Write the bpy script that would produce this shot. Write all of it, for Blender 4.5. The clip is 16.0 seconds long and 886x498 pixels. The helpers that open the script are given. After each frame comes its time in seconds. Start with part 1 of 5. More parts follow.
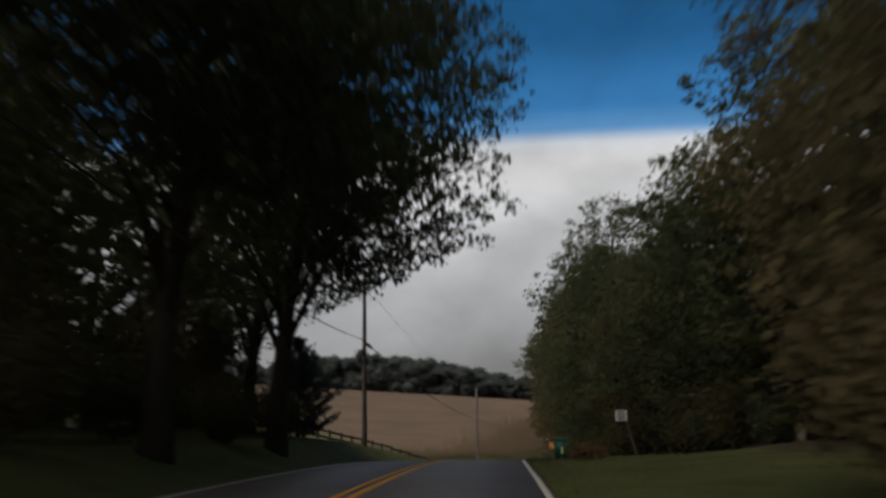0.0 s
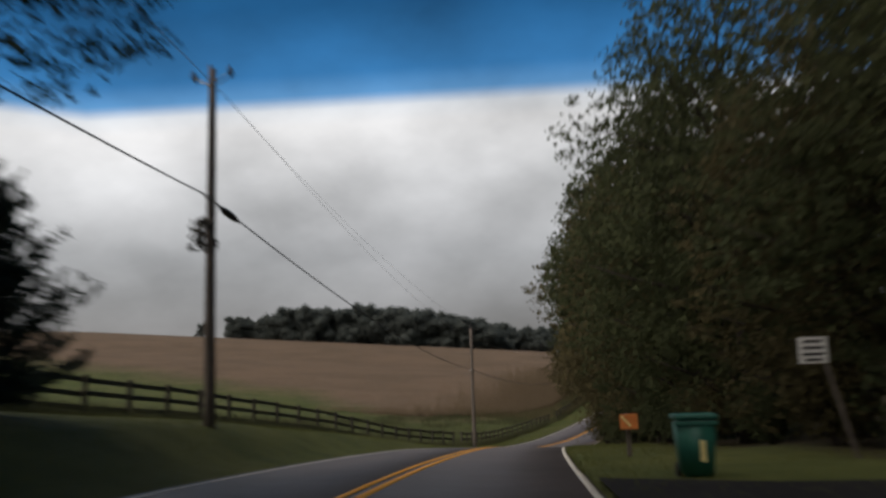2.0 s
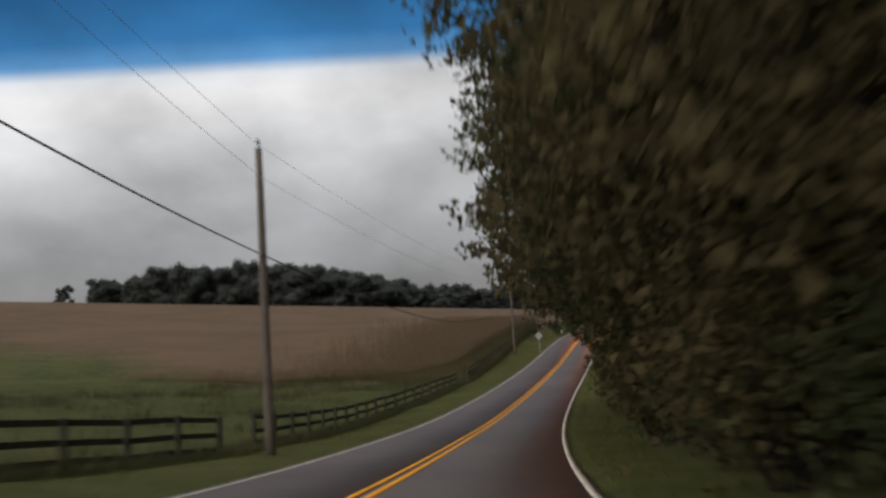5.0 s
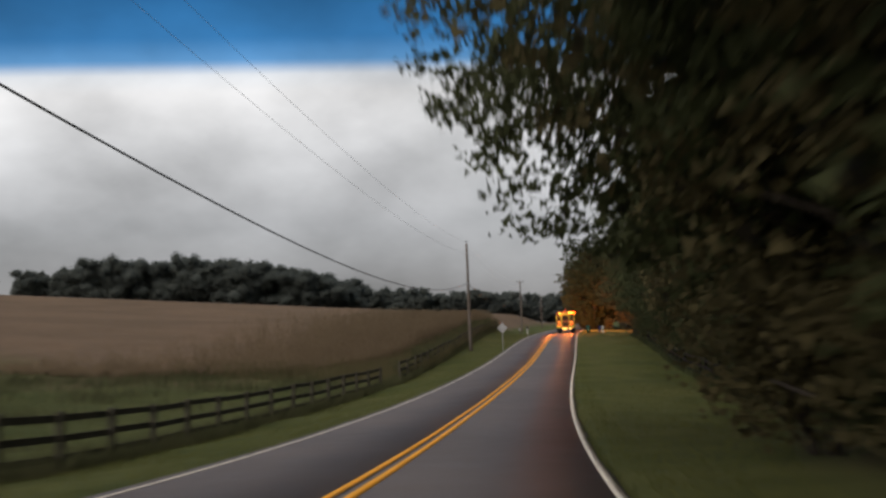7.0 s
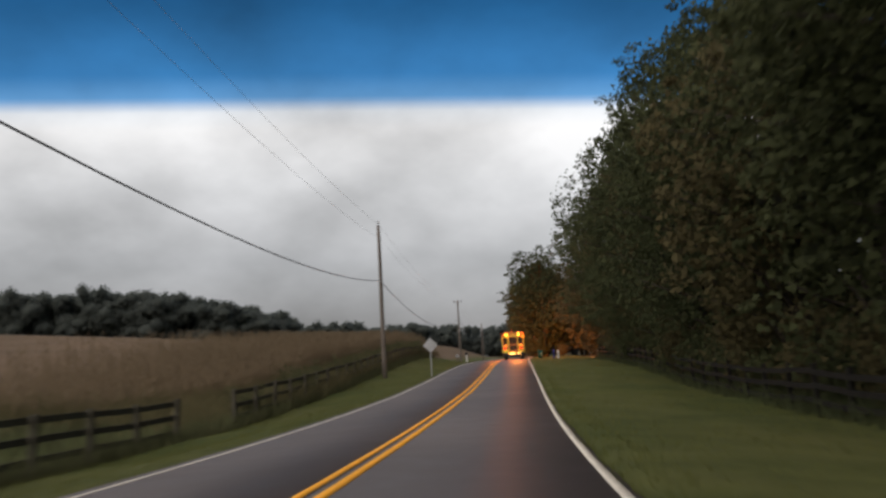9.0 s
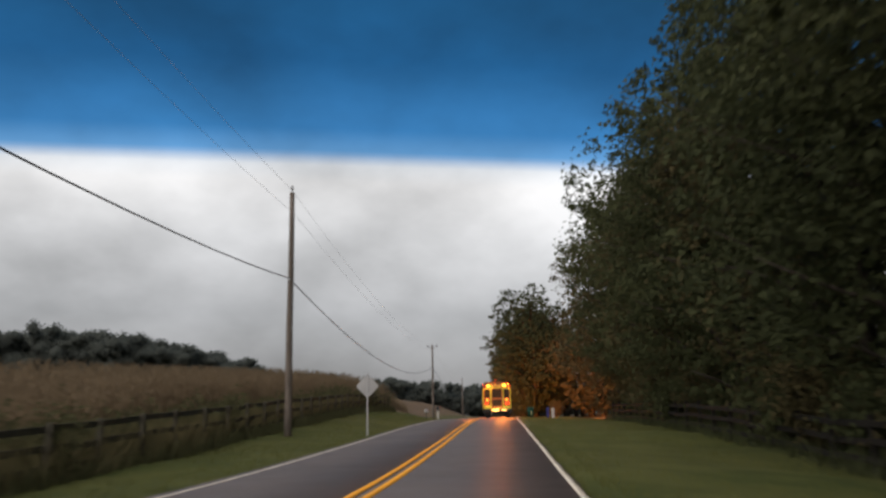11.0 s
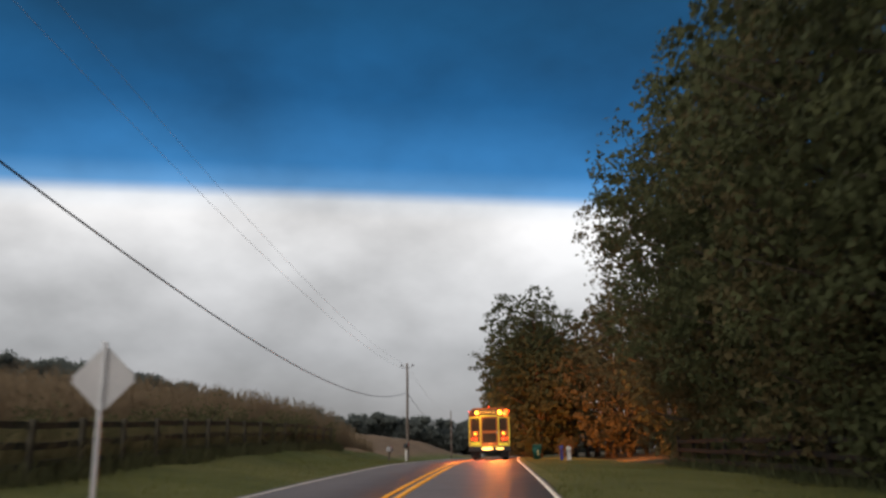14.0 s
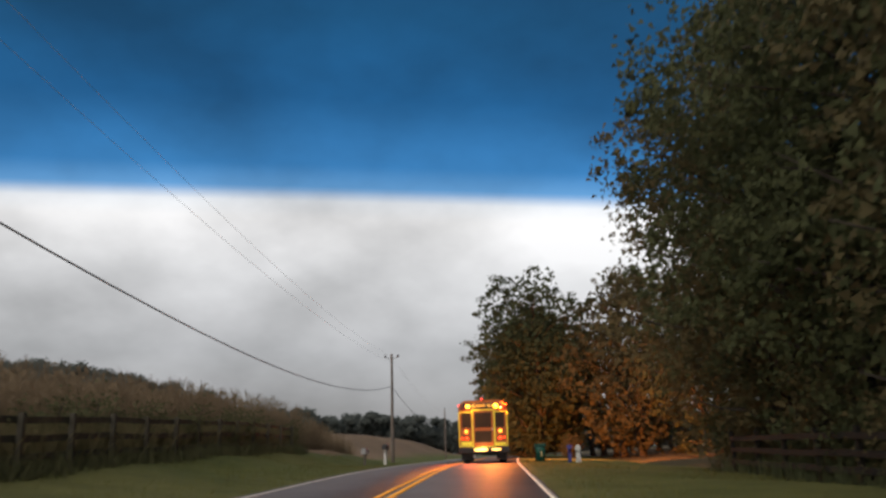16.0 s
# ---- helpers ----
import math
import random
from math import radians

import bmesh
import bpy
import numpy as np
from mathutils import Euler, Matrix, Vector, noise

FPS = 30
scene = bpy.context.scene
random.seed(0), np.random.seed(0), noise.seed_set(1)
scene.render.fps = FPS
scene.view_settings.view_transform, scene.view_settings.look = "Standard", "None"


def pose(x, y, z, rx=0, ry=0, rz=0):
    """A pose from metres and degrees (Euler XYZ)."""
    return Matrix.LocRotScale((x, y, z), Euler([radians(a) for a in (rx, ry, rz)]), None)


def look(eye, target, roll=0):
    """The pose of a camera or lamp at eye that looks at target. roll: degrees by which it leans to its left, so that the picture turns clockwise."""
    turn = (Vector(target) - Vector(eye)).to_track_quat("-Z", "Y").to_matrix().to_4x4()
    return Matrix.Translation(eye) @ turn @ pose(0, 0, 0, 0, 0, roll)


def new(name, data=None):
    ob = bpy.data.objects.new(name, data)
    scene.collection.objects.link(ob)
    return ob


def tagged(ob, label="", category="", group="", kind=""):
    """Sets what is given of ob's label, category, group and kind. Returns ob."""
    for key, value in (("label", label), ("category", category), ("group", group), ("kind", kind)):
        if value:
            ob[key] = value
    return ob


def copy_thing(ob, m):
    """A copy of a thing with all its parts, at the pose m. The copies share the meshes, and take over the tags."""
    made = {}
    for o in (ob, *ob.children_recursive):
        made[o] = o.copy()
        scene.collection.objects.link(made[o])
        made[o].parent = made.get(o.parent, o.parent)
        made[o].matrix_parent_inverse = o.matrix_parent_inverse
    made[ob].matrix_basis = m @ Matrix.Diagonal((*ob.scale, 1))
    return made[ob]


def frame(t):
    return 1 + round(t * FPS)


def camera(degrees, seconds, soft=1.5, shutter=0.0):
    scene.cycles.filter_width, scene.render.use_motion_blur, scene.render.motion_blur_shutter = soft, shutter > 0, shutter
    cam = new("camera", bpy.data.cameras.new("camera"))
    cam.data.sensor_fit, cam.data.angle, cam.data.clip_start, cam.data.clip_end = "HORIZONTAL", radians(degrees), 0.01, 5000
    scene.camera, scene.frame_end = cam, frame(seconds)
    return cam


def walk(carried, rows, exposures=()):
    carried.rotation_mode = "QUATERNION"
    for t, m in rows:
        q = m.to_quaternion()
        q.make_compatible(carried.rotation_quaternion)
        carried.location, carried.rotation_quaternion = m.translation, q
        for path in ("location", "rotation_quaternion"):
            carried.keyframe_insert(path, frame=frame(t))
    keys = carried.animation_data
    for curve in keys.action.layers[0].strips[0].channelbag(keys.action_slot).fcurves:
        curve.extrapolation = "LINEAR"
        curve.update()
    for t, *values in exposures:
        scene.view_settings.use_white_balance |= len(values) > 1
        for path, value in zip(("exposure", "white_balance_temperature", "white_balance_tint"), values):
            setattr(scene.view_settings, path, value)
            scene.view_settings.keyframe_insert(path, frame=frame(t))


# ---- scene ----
cam = camera(52.95, 16.0, soft=2.7, shutter=0.95)
PATH = [
    (0, (22.839, -91.892, 3.360), (22.199, -90.042, 3.769), -1.06),
    (0.5, (20.853, -84.712, 3.507), (20.199, -82.860, 3.880), -0.76),
    (1, (19.024, -78.215, 3.604), (18.360, -76.360, 3.951), -0.90),
    (1.5, (17.077, -71.874, 3.633), (16.417, -70.015, 3.961), -1.43),
    (2, (15.260, -65.571, 3.620), (14.611, -63.705, 3.929), -1.78),
    (2.3, (14.057, -61.272, 3.550), (13.422, -59.399, 3.849), -1.61),
    (2.5, (13.243, -58.436, 3.510), (12.618, -56.560, 3.805), -1.51),
    (3, (11.389, -51.483, 3.347), (10.800, -49.591, 3.620), -1.43),
    (3.5, (9.787, -44.663, 3.031), (9.237, -42.756, 3.275), -1.93),
    (4, (8.309, -37.802, 2.714), (7.797, -35.881, 2.938), -2.61),
    (4.2, (7.750, -35.117, 2.577), (7.257, -33.192, 2.801), -2.86),
    (6.3, (3.233, -9.155, 0.755), (2.838, -7.207, 0.976), -2.78),
    (6.5, (2.947, -6.608, 0.638), (2.562, -4.659, 0.863), -2.32),
    (7, (2.068, -0.174, 0.281), (1.708, 1.778, 0.524), -2.19),
    (7.5, (1.298, 6.471, -0.008), (0.979, 8.428, 0.253), -2.08),
    (8, (0.747, 12.450, -0.190), (0.468, 14.411, 0.084), -2.29),
    (8.5, (0.314, 18.186, -0.321), (0.066, 20.149, -0.030), -2.74),
    (9, (-0.044, 23.765, -0.366), (-0.265, 25.727, -0.045), -3.22),
    (9.2, (-0.163, 25.987, -0.342), (-0.373, 27.948, -0.011), -3.27),
    (11.3, (-1.130, 47.911, 0.163), (-1.321, 49.849, 0.617), -0.85),
    (11.5, (-1.216, 49.810, 0.244), (-1.412, 51.747, 0.699), -0.72),
    (12, (-1.356, 54.396, 0.465), (-1.552, 56.330, 0.933), -0.53),
    (12.5, (-1.462, 58.955, 0.663), (-1.646, 60.886, 1.150), -0.61),
    (13, (-1.627, 63.156, 0.851), (-1.800, 65.083, 1.359), -0.72),
    (13.5, (-1.752, 66.548, 1.049), (-1.927, 68.473, 1.566), -0.87),
    (14, (-1.829, 69.527, 1.205), (-2.000, 71.449, 1.731), -0.93),
    (14.5, (-1.950, 72.477, 1.384), (-2.111, 74.398, 1.920), -0.91),
    (15, (-2.041, 74.966, 1.535), (-2.195, 76.885, 2.076), -1.07),
    (15.5, (-2.029, 77.091, 1.629), (-2.183, 79.011, 2.165), -1.46),
    (16, (-2.076, 79.106, 1.734), (-2.236, 81.029, 2.258), -1.59),
]
EXPOSURES = [(0, -0.05), (1, 0.05), (2, 0.02), (2.5, 0.0), (3.5, -0.08), (4.2, -0.06), (6.5, 0.06), (7.5, 0.08), (9, 0.12), (12, 0.12), (16, 0.15)]
walk(cam, [(t, look(eye, target, roll)) for t, eye, target, roll in PATH], EXPOSURES)


# ---------- world, sun, exposure ----------
def sky_world():
    world = bpy.data.worlds.new("overcast_dusk")
    scene.world = world
    world.use_nodes = True
    nt = world.node_tree
    nt.nodes.clear()
    N = nt.nodes.new
    lk = nt.links.new
    out = N("ShaderNodeOutputWorld")
    bg = N("ShaderNodeBackground")
    lk(bg.outputs[0], out.inputs[0])
    bg.inputs[1].default_value = 1.0
    tc = N("ShaderNodeTexCoord")
    sep = N("ShaderNodeSeparateXYZ")
    lk(tc.outputs["Generated"], sep.inputs[0])
    # cloud deck: grey near the horizon, brighter higher up, then the windscreen's blue tint
    deck = N("ShaderNodeValToRGB")
    # height over the valley's axis, so that the tint's edge runs level over the valley
    ax = N("ShaderNodeVectorMath")
    ax.operation = "DOT_PRODUCT"
    ax.inputs[1].default_value = (-0.17, 0.985, 0)
    lk(tc.outputs["Generated"], ax.inputs[0])

    def calc(op, a, b=0.0):
        m = N("ShaderNodeMath")
        m.operation = op
        for i, val in enumerate((a, b)):
            if isinstance(val, (int, float)):
                m.inputs[i].default_value = val
            else:
                lk(val, m.inputs[i])
        return m.outputs[0]
    tip = N("ShaderNodeVectorMath")
    tip.operation = "DOT_PRODUCT"
    tip.inputs[1].default_value = (0.026, 0.004, 1.0)
    lk(tc.outputs["Generated"], tip.inputs[0])
    zz = calc("MULTIPLY", sep.outputs[2], sep.outputs[2])
    flat = calc("MULTIPLY", calc("SQRT", calc("MAXIMUM", calc("SUBTRACT", 1.0, zz), 0.0)), 0.85)
    run = calc("MAXIMUM", ax.outputs["Value"], flat)
    lift = calc("DIVIDE", tip.outputs["Value"], calc("SQRT", calc("ADD", calc("MULTIPLY", run, run), zz)))
    lk(lift, deck.inputs[0])
    r = deck.color_ramp
    r.elements[0].position, r.elements[0].color = 0.0, (0.205, 0.2, 0.208, 1)
    r.elements[1].position, r.elements[1].color = 0.07, (0.275, 0.274, 0.286, 1)
    # stops from 0.312 up hold the windscreen's tint band, put into the sky
    for p, c in ((0.15, (0.42, 0.425, 0.443, 1)), (0.235, (0.652, 0.654, 0.668, 1)), (0.295, (0.735, 0.728, 0.732, 1)),
                 (0.312, (0.66, 0.68, 0.71, 1)), (0.326, (0.10, 0.27, 0.52, 1)), (0.35, (0.03, 0.16, 0.38, 1)),
                 (0.42, (0.010, 0.095, 0.25, 1)), (0.50, (0.007, 0.068, 0.17, 1)), (0.62, (0.008, 0.05, 0.12, 1)), (1.0, (0.010, 0.045, 0.1, 1))):
        e = r.elements.new(p)
        e.color = c
    mp = N("ShaderNodeMapping")
    lk(tc.outputs["Generated"], mp.inputs[0])
    mp.inputs["Scale"].default_value = (1.0, 1.0, 1.7)
    n1 = N("ShaderNodeTexNoise")
    lk(mp.outputs[0], n1.inputs[0])
    n1.inputs["Scale"].default_value = 4.6
    n1.inputs["Detail"].default_value = 5
    n1.inputs["Roughness"].default_value = 0.5
    cr = N("ShaderNodeMapRange")
    lk(n1.outputs[0], cr.inputs[0])
    cr.inputs[1].default_value, cr.inputs[2].default_value = 0.3, 0.7
    cr.inputs[3].default_value, cr.inputs[4].default_value = 0.68, 1.27
    mul = N("ShaderNodeMix")
    mul.data_type, mul.blend_type = "RGBA", "MULTIPLY"
    mul.inputs[0].default_value = 1.0
    lk(deck.outputs[0], mul.inputs[6])
    lk(cr.outputs[0], mul.inputs[7])
    # clear sky behind the deck
    sky = N("ShaderNodeTexSky")
    sky.sky_type = "NISHITA"
    sky.sun_disc = False
    sky.sun_elevation, sky.sun_rotation = radians(4), radians(250)
    mix = N("ShaderNodeMix")
    mix.data_type = "RGBA"
    mix.inputs[0].default_value = 0.01
    lk(mul.outputs[2], mix.inputs[6])
    lk(sky.outputs[0], mix.inputs[7])
    lk(mix.outputs[2], bg.inputs[0])


sky_world()
sun = new("sun", bpy.data.lights.new("sun", "SUN"))
sun.data.energy, sun.data.angle, sun.data.color = 2.7, radians(100), (1.0, 0.885, 0.79)
sun.matrix_world = look((0, 0, 60), (34, 46, 0))


# ---------- materials ----------
def material(name):
    m = bpy.data.materials.new(name)
    m.use_nodes = True
    nt = m.node_tree
    return m, nt, nt.nodes["Principled BSDF"], nt.nodes.new, nt.links.new


def ramp(N, lk, src, stops):
    r = N("ShaderNodeValToRGB")
    lk(src, r.inputs[0])
    el = r.color_ramp.elements
    el[0].position, el[0].color = stops[0][0], (*stops[0][1], 1)
    el[1].position, el[1].color = stops[-1][0], (*stops[-1][1], 1)
    for p, c in stops[1:-1]:
        e = el.new(p)
        e.color = (*c, 1)
    return r.outputs[0]


def noise_at(N, lk, scale, detail=4, coords=None, rough=0.55):
    n = N("ShaderNodeTexNoise")
    n.inputs["Scale"].default_value = scale
    n.inputs["Detail"].default_value = detail
    n.inputs["Roughness"].default_value = rough
    if coords is None:
        g = N("ShaderNodeNewGeometry")
        coords = g.outputs["Position"]
    lk(coords, n.inputs["Vector"])
    return n.outputs[0]


def mixed(N, lk, fac, a, b, mode="MIX"):
    m = N("ShaderNodeMix")
    m.data_type, m.blend_type = "RGBA", mode
    for sock, val in ((m.inputs[0], fac), (m.inputs[6], a), (m.inputs[7], b)):
        if isinstance(val, bpy.types.NodeSocket):
            lk(val, sock)
        elif isinstance(val, (int, float)):
            sock.default_value = val
        else:
            sock.default_value = (*val, 1)
    return m.outputs[2]


def bumped(N, lk, bsdf, src, strength, distance):
    b = N("ShaderNodeBump")
    b.inputs["Strength"].default_value = strength
    b.inputs["Distance"].default_value = distance
    lk(src, b.inputs["Height"])
    lk(b.outputs[0], bsdf.inputs["Normal"])


def plain(name, colour, rough=0.6, metal=0.0, var=0.25, scale=8.0, bump=0.15):
    """A surface of one colour with grain and wear at two scales."""
    m, nt, b, N, lk = material(name)
    tc = N("ShaderNodeTexCoord").outputs["Object"]
    a = noise_at(N, lk, scale, 5, tc)
    c = noise_at(N, lk, scale * 0.17, 3, tc)
    lo = tuple(max(0, v * (1 - var)) for v in colour)
    hi = tuple(min(1, v * (1 + var)) for v in colour)
    col = mixed(N, lk, 0.5, ramp(N, lk, a, [(0.3, lo), (0.7, hi)]), ramp(N, lk, c, [(0.35, lo), (0.65, hi)]))
    lk(col, b.inputs["Base Color"])
    b.inputs["Roughness"].default_value = rough
    b.inputs["Metallic"].default_value = metal
    if bump:
        bumped(N, lk, b, a, bump, 0.02)
    return m


def asphalt():
    m, nt, b, N, lk = material("asphalt")
    fine = noise_at(N, lk, 60, 3)
    mid = noise_at(N, lk, 1.3, 5)
    big = noise_at(N, lk, 0.16, 3)
    col = mixed(N, lk, 0.5, ramp(N, lk, mid, [(0.3, (0.084, 0.068, 0.059)), (0.7, (0.135, 0.111, 0.097))]),
                ramp(N, lk, fine, [(0.3, (0.073, 0.061, 0.057)), (0.72, (0.150, 0.124, 0.109))]))
    col = mixed(N, lk, 0.35, col, ramp(N, lk, big, [(0.35, (0.064, 0.054, 0.051)), (0.65, (0.150, 0.124, 0.112))]))
    lk(col, b.inputs["Base Color"])
    rr = N("ShaderNodeMapRange")
    lk(mid, rr.inputs[0])
    rr.inputs[3].default_value, rr.inputs[4].default_value = 0.44, 0.66
    lk(rr.outputs[0], b.inputs["Roughness"])
    b.inputs["Specular IOR Level"].default_value = 0.2
    bumped(N, lk, b, fine, 0.5, 0.012)
    return m


def line_paint(name, colour, worn):
    m, nt, b, N, lk = material(name)
    a = noise_at(N, lk, 9, 6)
    c = noise_at(N, lk, 1.1, 4)
    col = ramp(N, lk, a, [(worn - 0.06, tuple(v * 0.25 for v in colour)), (worn + 0.06, colour)])
    col = mixed(N, lk, 0.35, col, ramp(N, lk, c, [(0.3, tuple(v * 0.55 for v in colour)), (0.6, colour)]))
    lk(col, b.inputs["Base Color"])
    b.inputs["Roughness"].default_value = 0.65
    b.inputs["Specular IOR Level"].default_value = 0.2
    return m


def ground_material():
    """Mown verge, rank field margin and tan crop, by the painted share 'crop' of each place."""
    m, nt, b, N, lk = material("ground")
    at = N("ShaderNodeAttribute")
    at.attribute_name = "crop"
    at2 = N("ShaderNodeAttribute")
    at2.attribute_name = "litter"
    fine = noise_at(N, lk, 14, 5)
    mid = noise_at(N, lk, 0.9, 5)
    big = noise_at(N, lk, 0.07, 4)
    grass = mixed(N, lk, 0.5, ramp(N, lk, fine, [(0.3, (0.05, 0.07, 0.014)), (0.7, (0.128, 0.152, 0.036))]),
                  ramp(N, lk, mid, [(0.34, (0.045, 0.062, 0.016)), (0.66, (0.138, 0.142, 0.042))]))
    patch = noise_at(N, lk, 0.28, 4)
    grass = mixed(N, lk, 0.3, grass, ramp(N, lk, big, [(0.35, (0.045, 0.07, 0.018)), (0.65, (0.12, 0.105, 0.05))]))
    grass = mixed(N, lk, 0.3, grass, ramp(N, lk, patch, [(0.38, (0.048, 0.066, 0.02)), (0.62, (0.15, 0.148, 0.05))]))
    crop = mixed(N, lk, 0.5, ramp(N, lk, fine, [(0.3, (0.11, 0.077, 0.047)), (0.7, (0.255, 0.182, 0.115))]),
                 ramp(N, lk, mid, [(0.3, (0.12, 0.08, 0.05)), (0.7, (0.21, 0.15, 0.095))]))
    crop = mixed(N, lk, 0.35, crop, ramp(N, lk, big, [(0.4, (0.12, 0.085, 0.05)), (0.6, (0.22, 0.145, 0.09))]))
    edge = N("ShaderNodeMath")
    edge.operation = "MULTIPLY_ADD"
    lk(mid, edge.inputs[0])
    edge.inputs[1].default_value = 0.5
    lk(at.outputs["Fac"], edge.inputs[2])
    share = N("ShaderNodeMapRange")
    lk(edge.outputs[0], share.inputs[0])
    share.inputs[1].default_value, share.inputs[2].default_value = 0.42, 1.1
    col = mixed(N, lk, share.outputs[0], grass, crop)
    leaf = ramp(N, lk, fine, [(0.3, (0.04, 0.032, 0.02)), (0.7, (0.11, 0.082, 0.05))])
    col = mixed(N, lk, at2.outputs["Fac"], col, leaf)
    lk(col, b.inputs["Base Color"])
    b.inputs["Roughness"].default_value = 0.9
    b.inputs["Specular IOR Level"].default_value = 0.15
    add = N("ShaderNodeMath")
    lk(fine, add.inputs[0])
    lk(mid, add.inputs[1])
    bumped(N, lk, b, add.outputs[0], 0.8, 0.12)
    return m


def leaf_material(name, dark, mid, light, rough=0.75, flat=0.25, thin=0.3):
    m, nt, b, N, lk = material(name)
    g = N("ShaderNodeNewGeometry")
    big = noise_at(N, lk, 0.35, 3, g.outputs["Position"])
    spray = noise_at(N, lk, 1.7, 2, g.outputs["Position"])
    near = lambda to, k: tuple(m_ + (t_ - m_) * k for m_, t_ in zip(mid, to))
    a = ramp(N, lk, g.outputs["Random Per Island"], [(0.0, near(dark, 0.4)), (0.55, mid), (1.0, near(light, 0.3))])
    ob = N("ShaderNodeObjectInfo")
    c = mixed(N, lk, 0.65, a, ramp(N, lk, big, [(0.34, near(dark, 0.7)), (0.5, mid), (0.68, near(light, 0.7))]))
    c = mixed(N, lk, 0.25, c, ramp(N, lk, spray, [(0.3, dark), (0.5, mid), (0.72, near(light, 0.7))]))
    c = mixed(N, lk, 0.3, c, ramp(N, lk, ob.outputs["Random"], [(0.0, near(dark, 0.8)), (0.6, mid), (1.0, near(light, 0.6))]))
    lk(c, b.inputs["Base Color"])
    b.inputs["Roughness"].default_value = rough
    b.inputs["Specular IOR Level"].default_value = 0.12
    # shading normals are bent towards the sky, so leaves catch light more evenly
    half = N("ShaderNodeVectorMath")
    half.operation = "SCALE"
    half.inputs["Scale"].default_value = flat
    lk(g.outputs["Normal"], half.inputs[0])
    up = N("ShaderNodeVectorMath")
    up.operation = "ADD"
    up.inputs[1].default_value = (0, -0.25 * (1 - flat), 0.8 * (1 - flat))
    lk(half.outputs[0], up.inputs[0])
    unit = N("ShaderNodeVectorMath")
    unit.operation = "NORMALIZE"
    lk(up.outputs[0], unit.inputs[0])
    lk(unit.outputs[0], b.inputs["Normal"])
    # thin blades let some of the light through
    tr = N("ShaderNodeBsdfTranslucent")
    lk(c, tr.inputs["Color"])
    both = N("ShaderNodeMixShader")
    both.inputs[0].default_value = thin
    lk(b.outputs[0], both.inputs[1])
    lk(tr.outputs[0], both.inputs[2])
    lk(both.outputs[0], nt.nodes["Material Output"].inputs["Surface"])
    return m


def bark_material(name, lo, hi):
    m, nt, b, N, lk = material(name)
    tc = N("ShaderNodeTexCoord").outputs["Object"]
    mp = N("ShaderNodeMapping")
    lk(tc, mp.inputs[0])
    mp.inputs["Scale"].default_value = (6, 6, 0.8)
    a = noise_at(N, lk, 3, 6, mp.outputs[0])
    c = noise_at(N, lk, 0.8, 3, tc)
    lk(mixed(N, lk, 0.35, ramp(N, lk, a, [(0.3, lo), (0.7, hi)]), ramp(N, lk, c, [(0.3, lo), (0.7, hi)])), b.inputs["Base Color"])
    b.inputs["Roughness"].default_value = 0.9
    b.inputs["Specular IOR Level"].default_value = 0.1
    bumped(N, lk, b, a, 0.6, 0.05)
    return m


def lamp_material(name, colour, strength):
    m, nt, b, N, lk = material(name)
    b.inputs["Base Color"].default_value = (*colour, 1)
    b.inputs["Emission Color"].default_value = (*colour, 1)
    b.inputs["Emission Strength"].default_value = strength
    b.inputs["Roughness"].default_value = 0.3
    return m


def glass_material():
    m, nt, b, N, lk = material("dark_glass")
    # warm reflection on the panes is put into the brown base colour
    b.inputs["Base Color"].default_value = (0.05, 0.03, 0.02, 1)
    b.inputs["Roughness"].default_value = 0.16
    return m


M_ASPHALT = asphalt()
M_DRIVE = plain("old_driveway_asphalt", (0.022, 0.021, 0.02), 0.95, 0, 0.3, 6, 0.3)
M_DRIVE.node_tree.nodes["Principled BSDF"].inputs["Specular IOR Level"].default_value = 0.08
M_WHITE = line_paint("white_line_paint", (0.80, 0.74, 0.62), 0.41)
M_YELLOW = line_paint("yellow_line_paint", (0.93, 0.41, 0.015), 0.32)
M_GROUND = ground_material()
M_LEAF = leaf_material("tree_leaves", (0.036, 0.046, 0.021), (0.070, 0.083, 0.036), (0.135, 0.143, 0.060))
M_LEAF_OPEN = leaf_material("open_edge_leaves", (0.037, 0.046, 0.021), (0.074, 0.085, 0.037), (0.142, 0.148, 0.062))
M_LEAF_OLIVE = leaf_material("olive_leaves", (0.052, 0.047, 0.021), (0.104, 0.090, 0.041), (0.195, 0.158, 0.072))
M_NEEDLE = leaf_material("cedar_needles", (0.073, 0.085, 0.062), (0.110, 0.128, 0.090), (0.156, 0.175, 0.125), 0.85, 0.3)
# distance haze is mixed into this paler, greyer leaf colour
M_HAZEDLEAF = leaf_material("hazed_far_leaves", (0.138, 0.158, 0.142), (0.150, 0.170, 0.152), (0.165, 0.184, 0.160), 0.95, 0.06, 0.62)
M_STALK = leaf_material("dry_stalks", (0.172, 0.129, 0.080), (0.200, 0.151, 0.093), (0.236, 0.178, 0.111), 0.85, 0.15, 0.4)
M_BLADE = leaf_material("grass_blades", (0.068, 0.081, 0.023), (0.119, 0.130, 0.038), (0.196, 0.189, 0.065), 0.8)
M_RANK = leaf_material("rank_grass_blades", (0.081, 0.098, 0.040), (0.138, 0.155, 0.069), (0.218, 0.218, 0.109), 0.7)
M_WEED = leaf_material("weedy_fence_growth", (0.055, 0.062, 0.026), (0.085, 0.090, 0.040), (0.130, 0.122, 0.060), 0.8)
M_BANKWEED = leaf_material("bank_weeds", (0.105, 0.094, 0.044), (0.160, 0.140, 0.068), (0.225, 0.185, 0.100), 0.85, 0.2, 0.4)
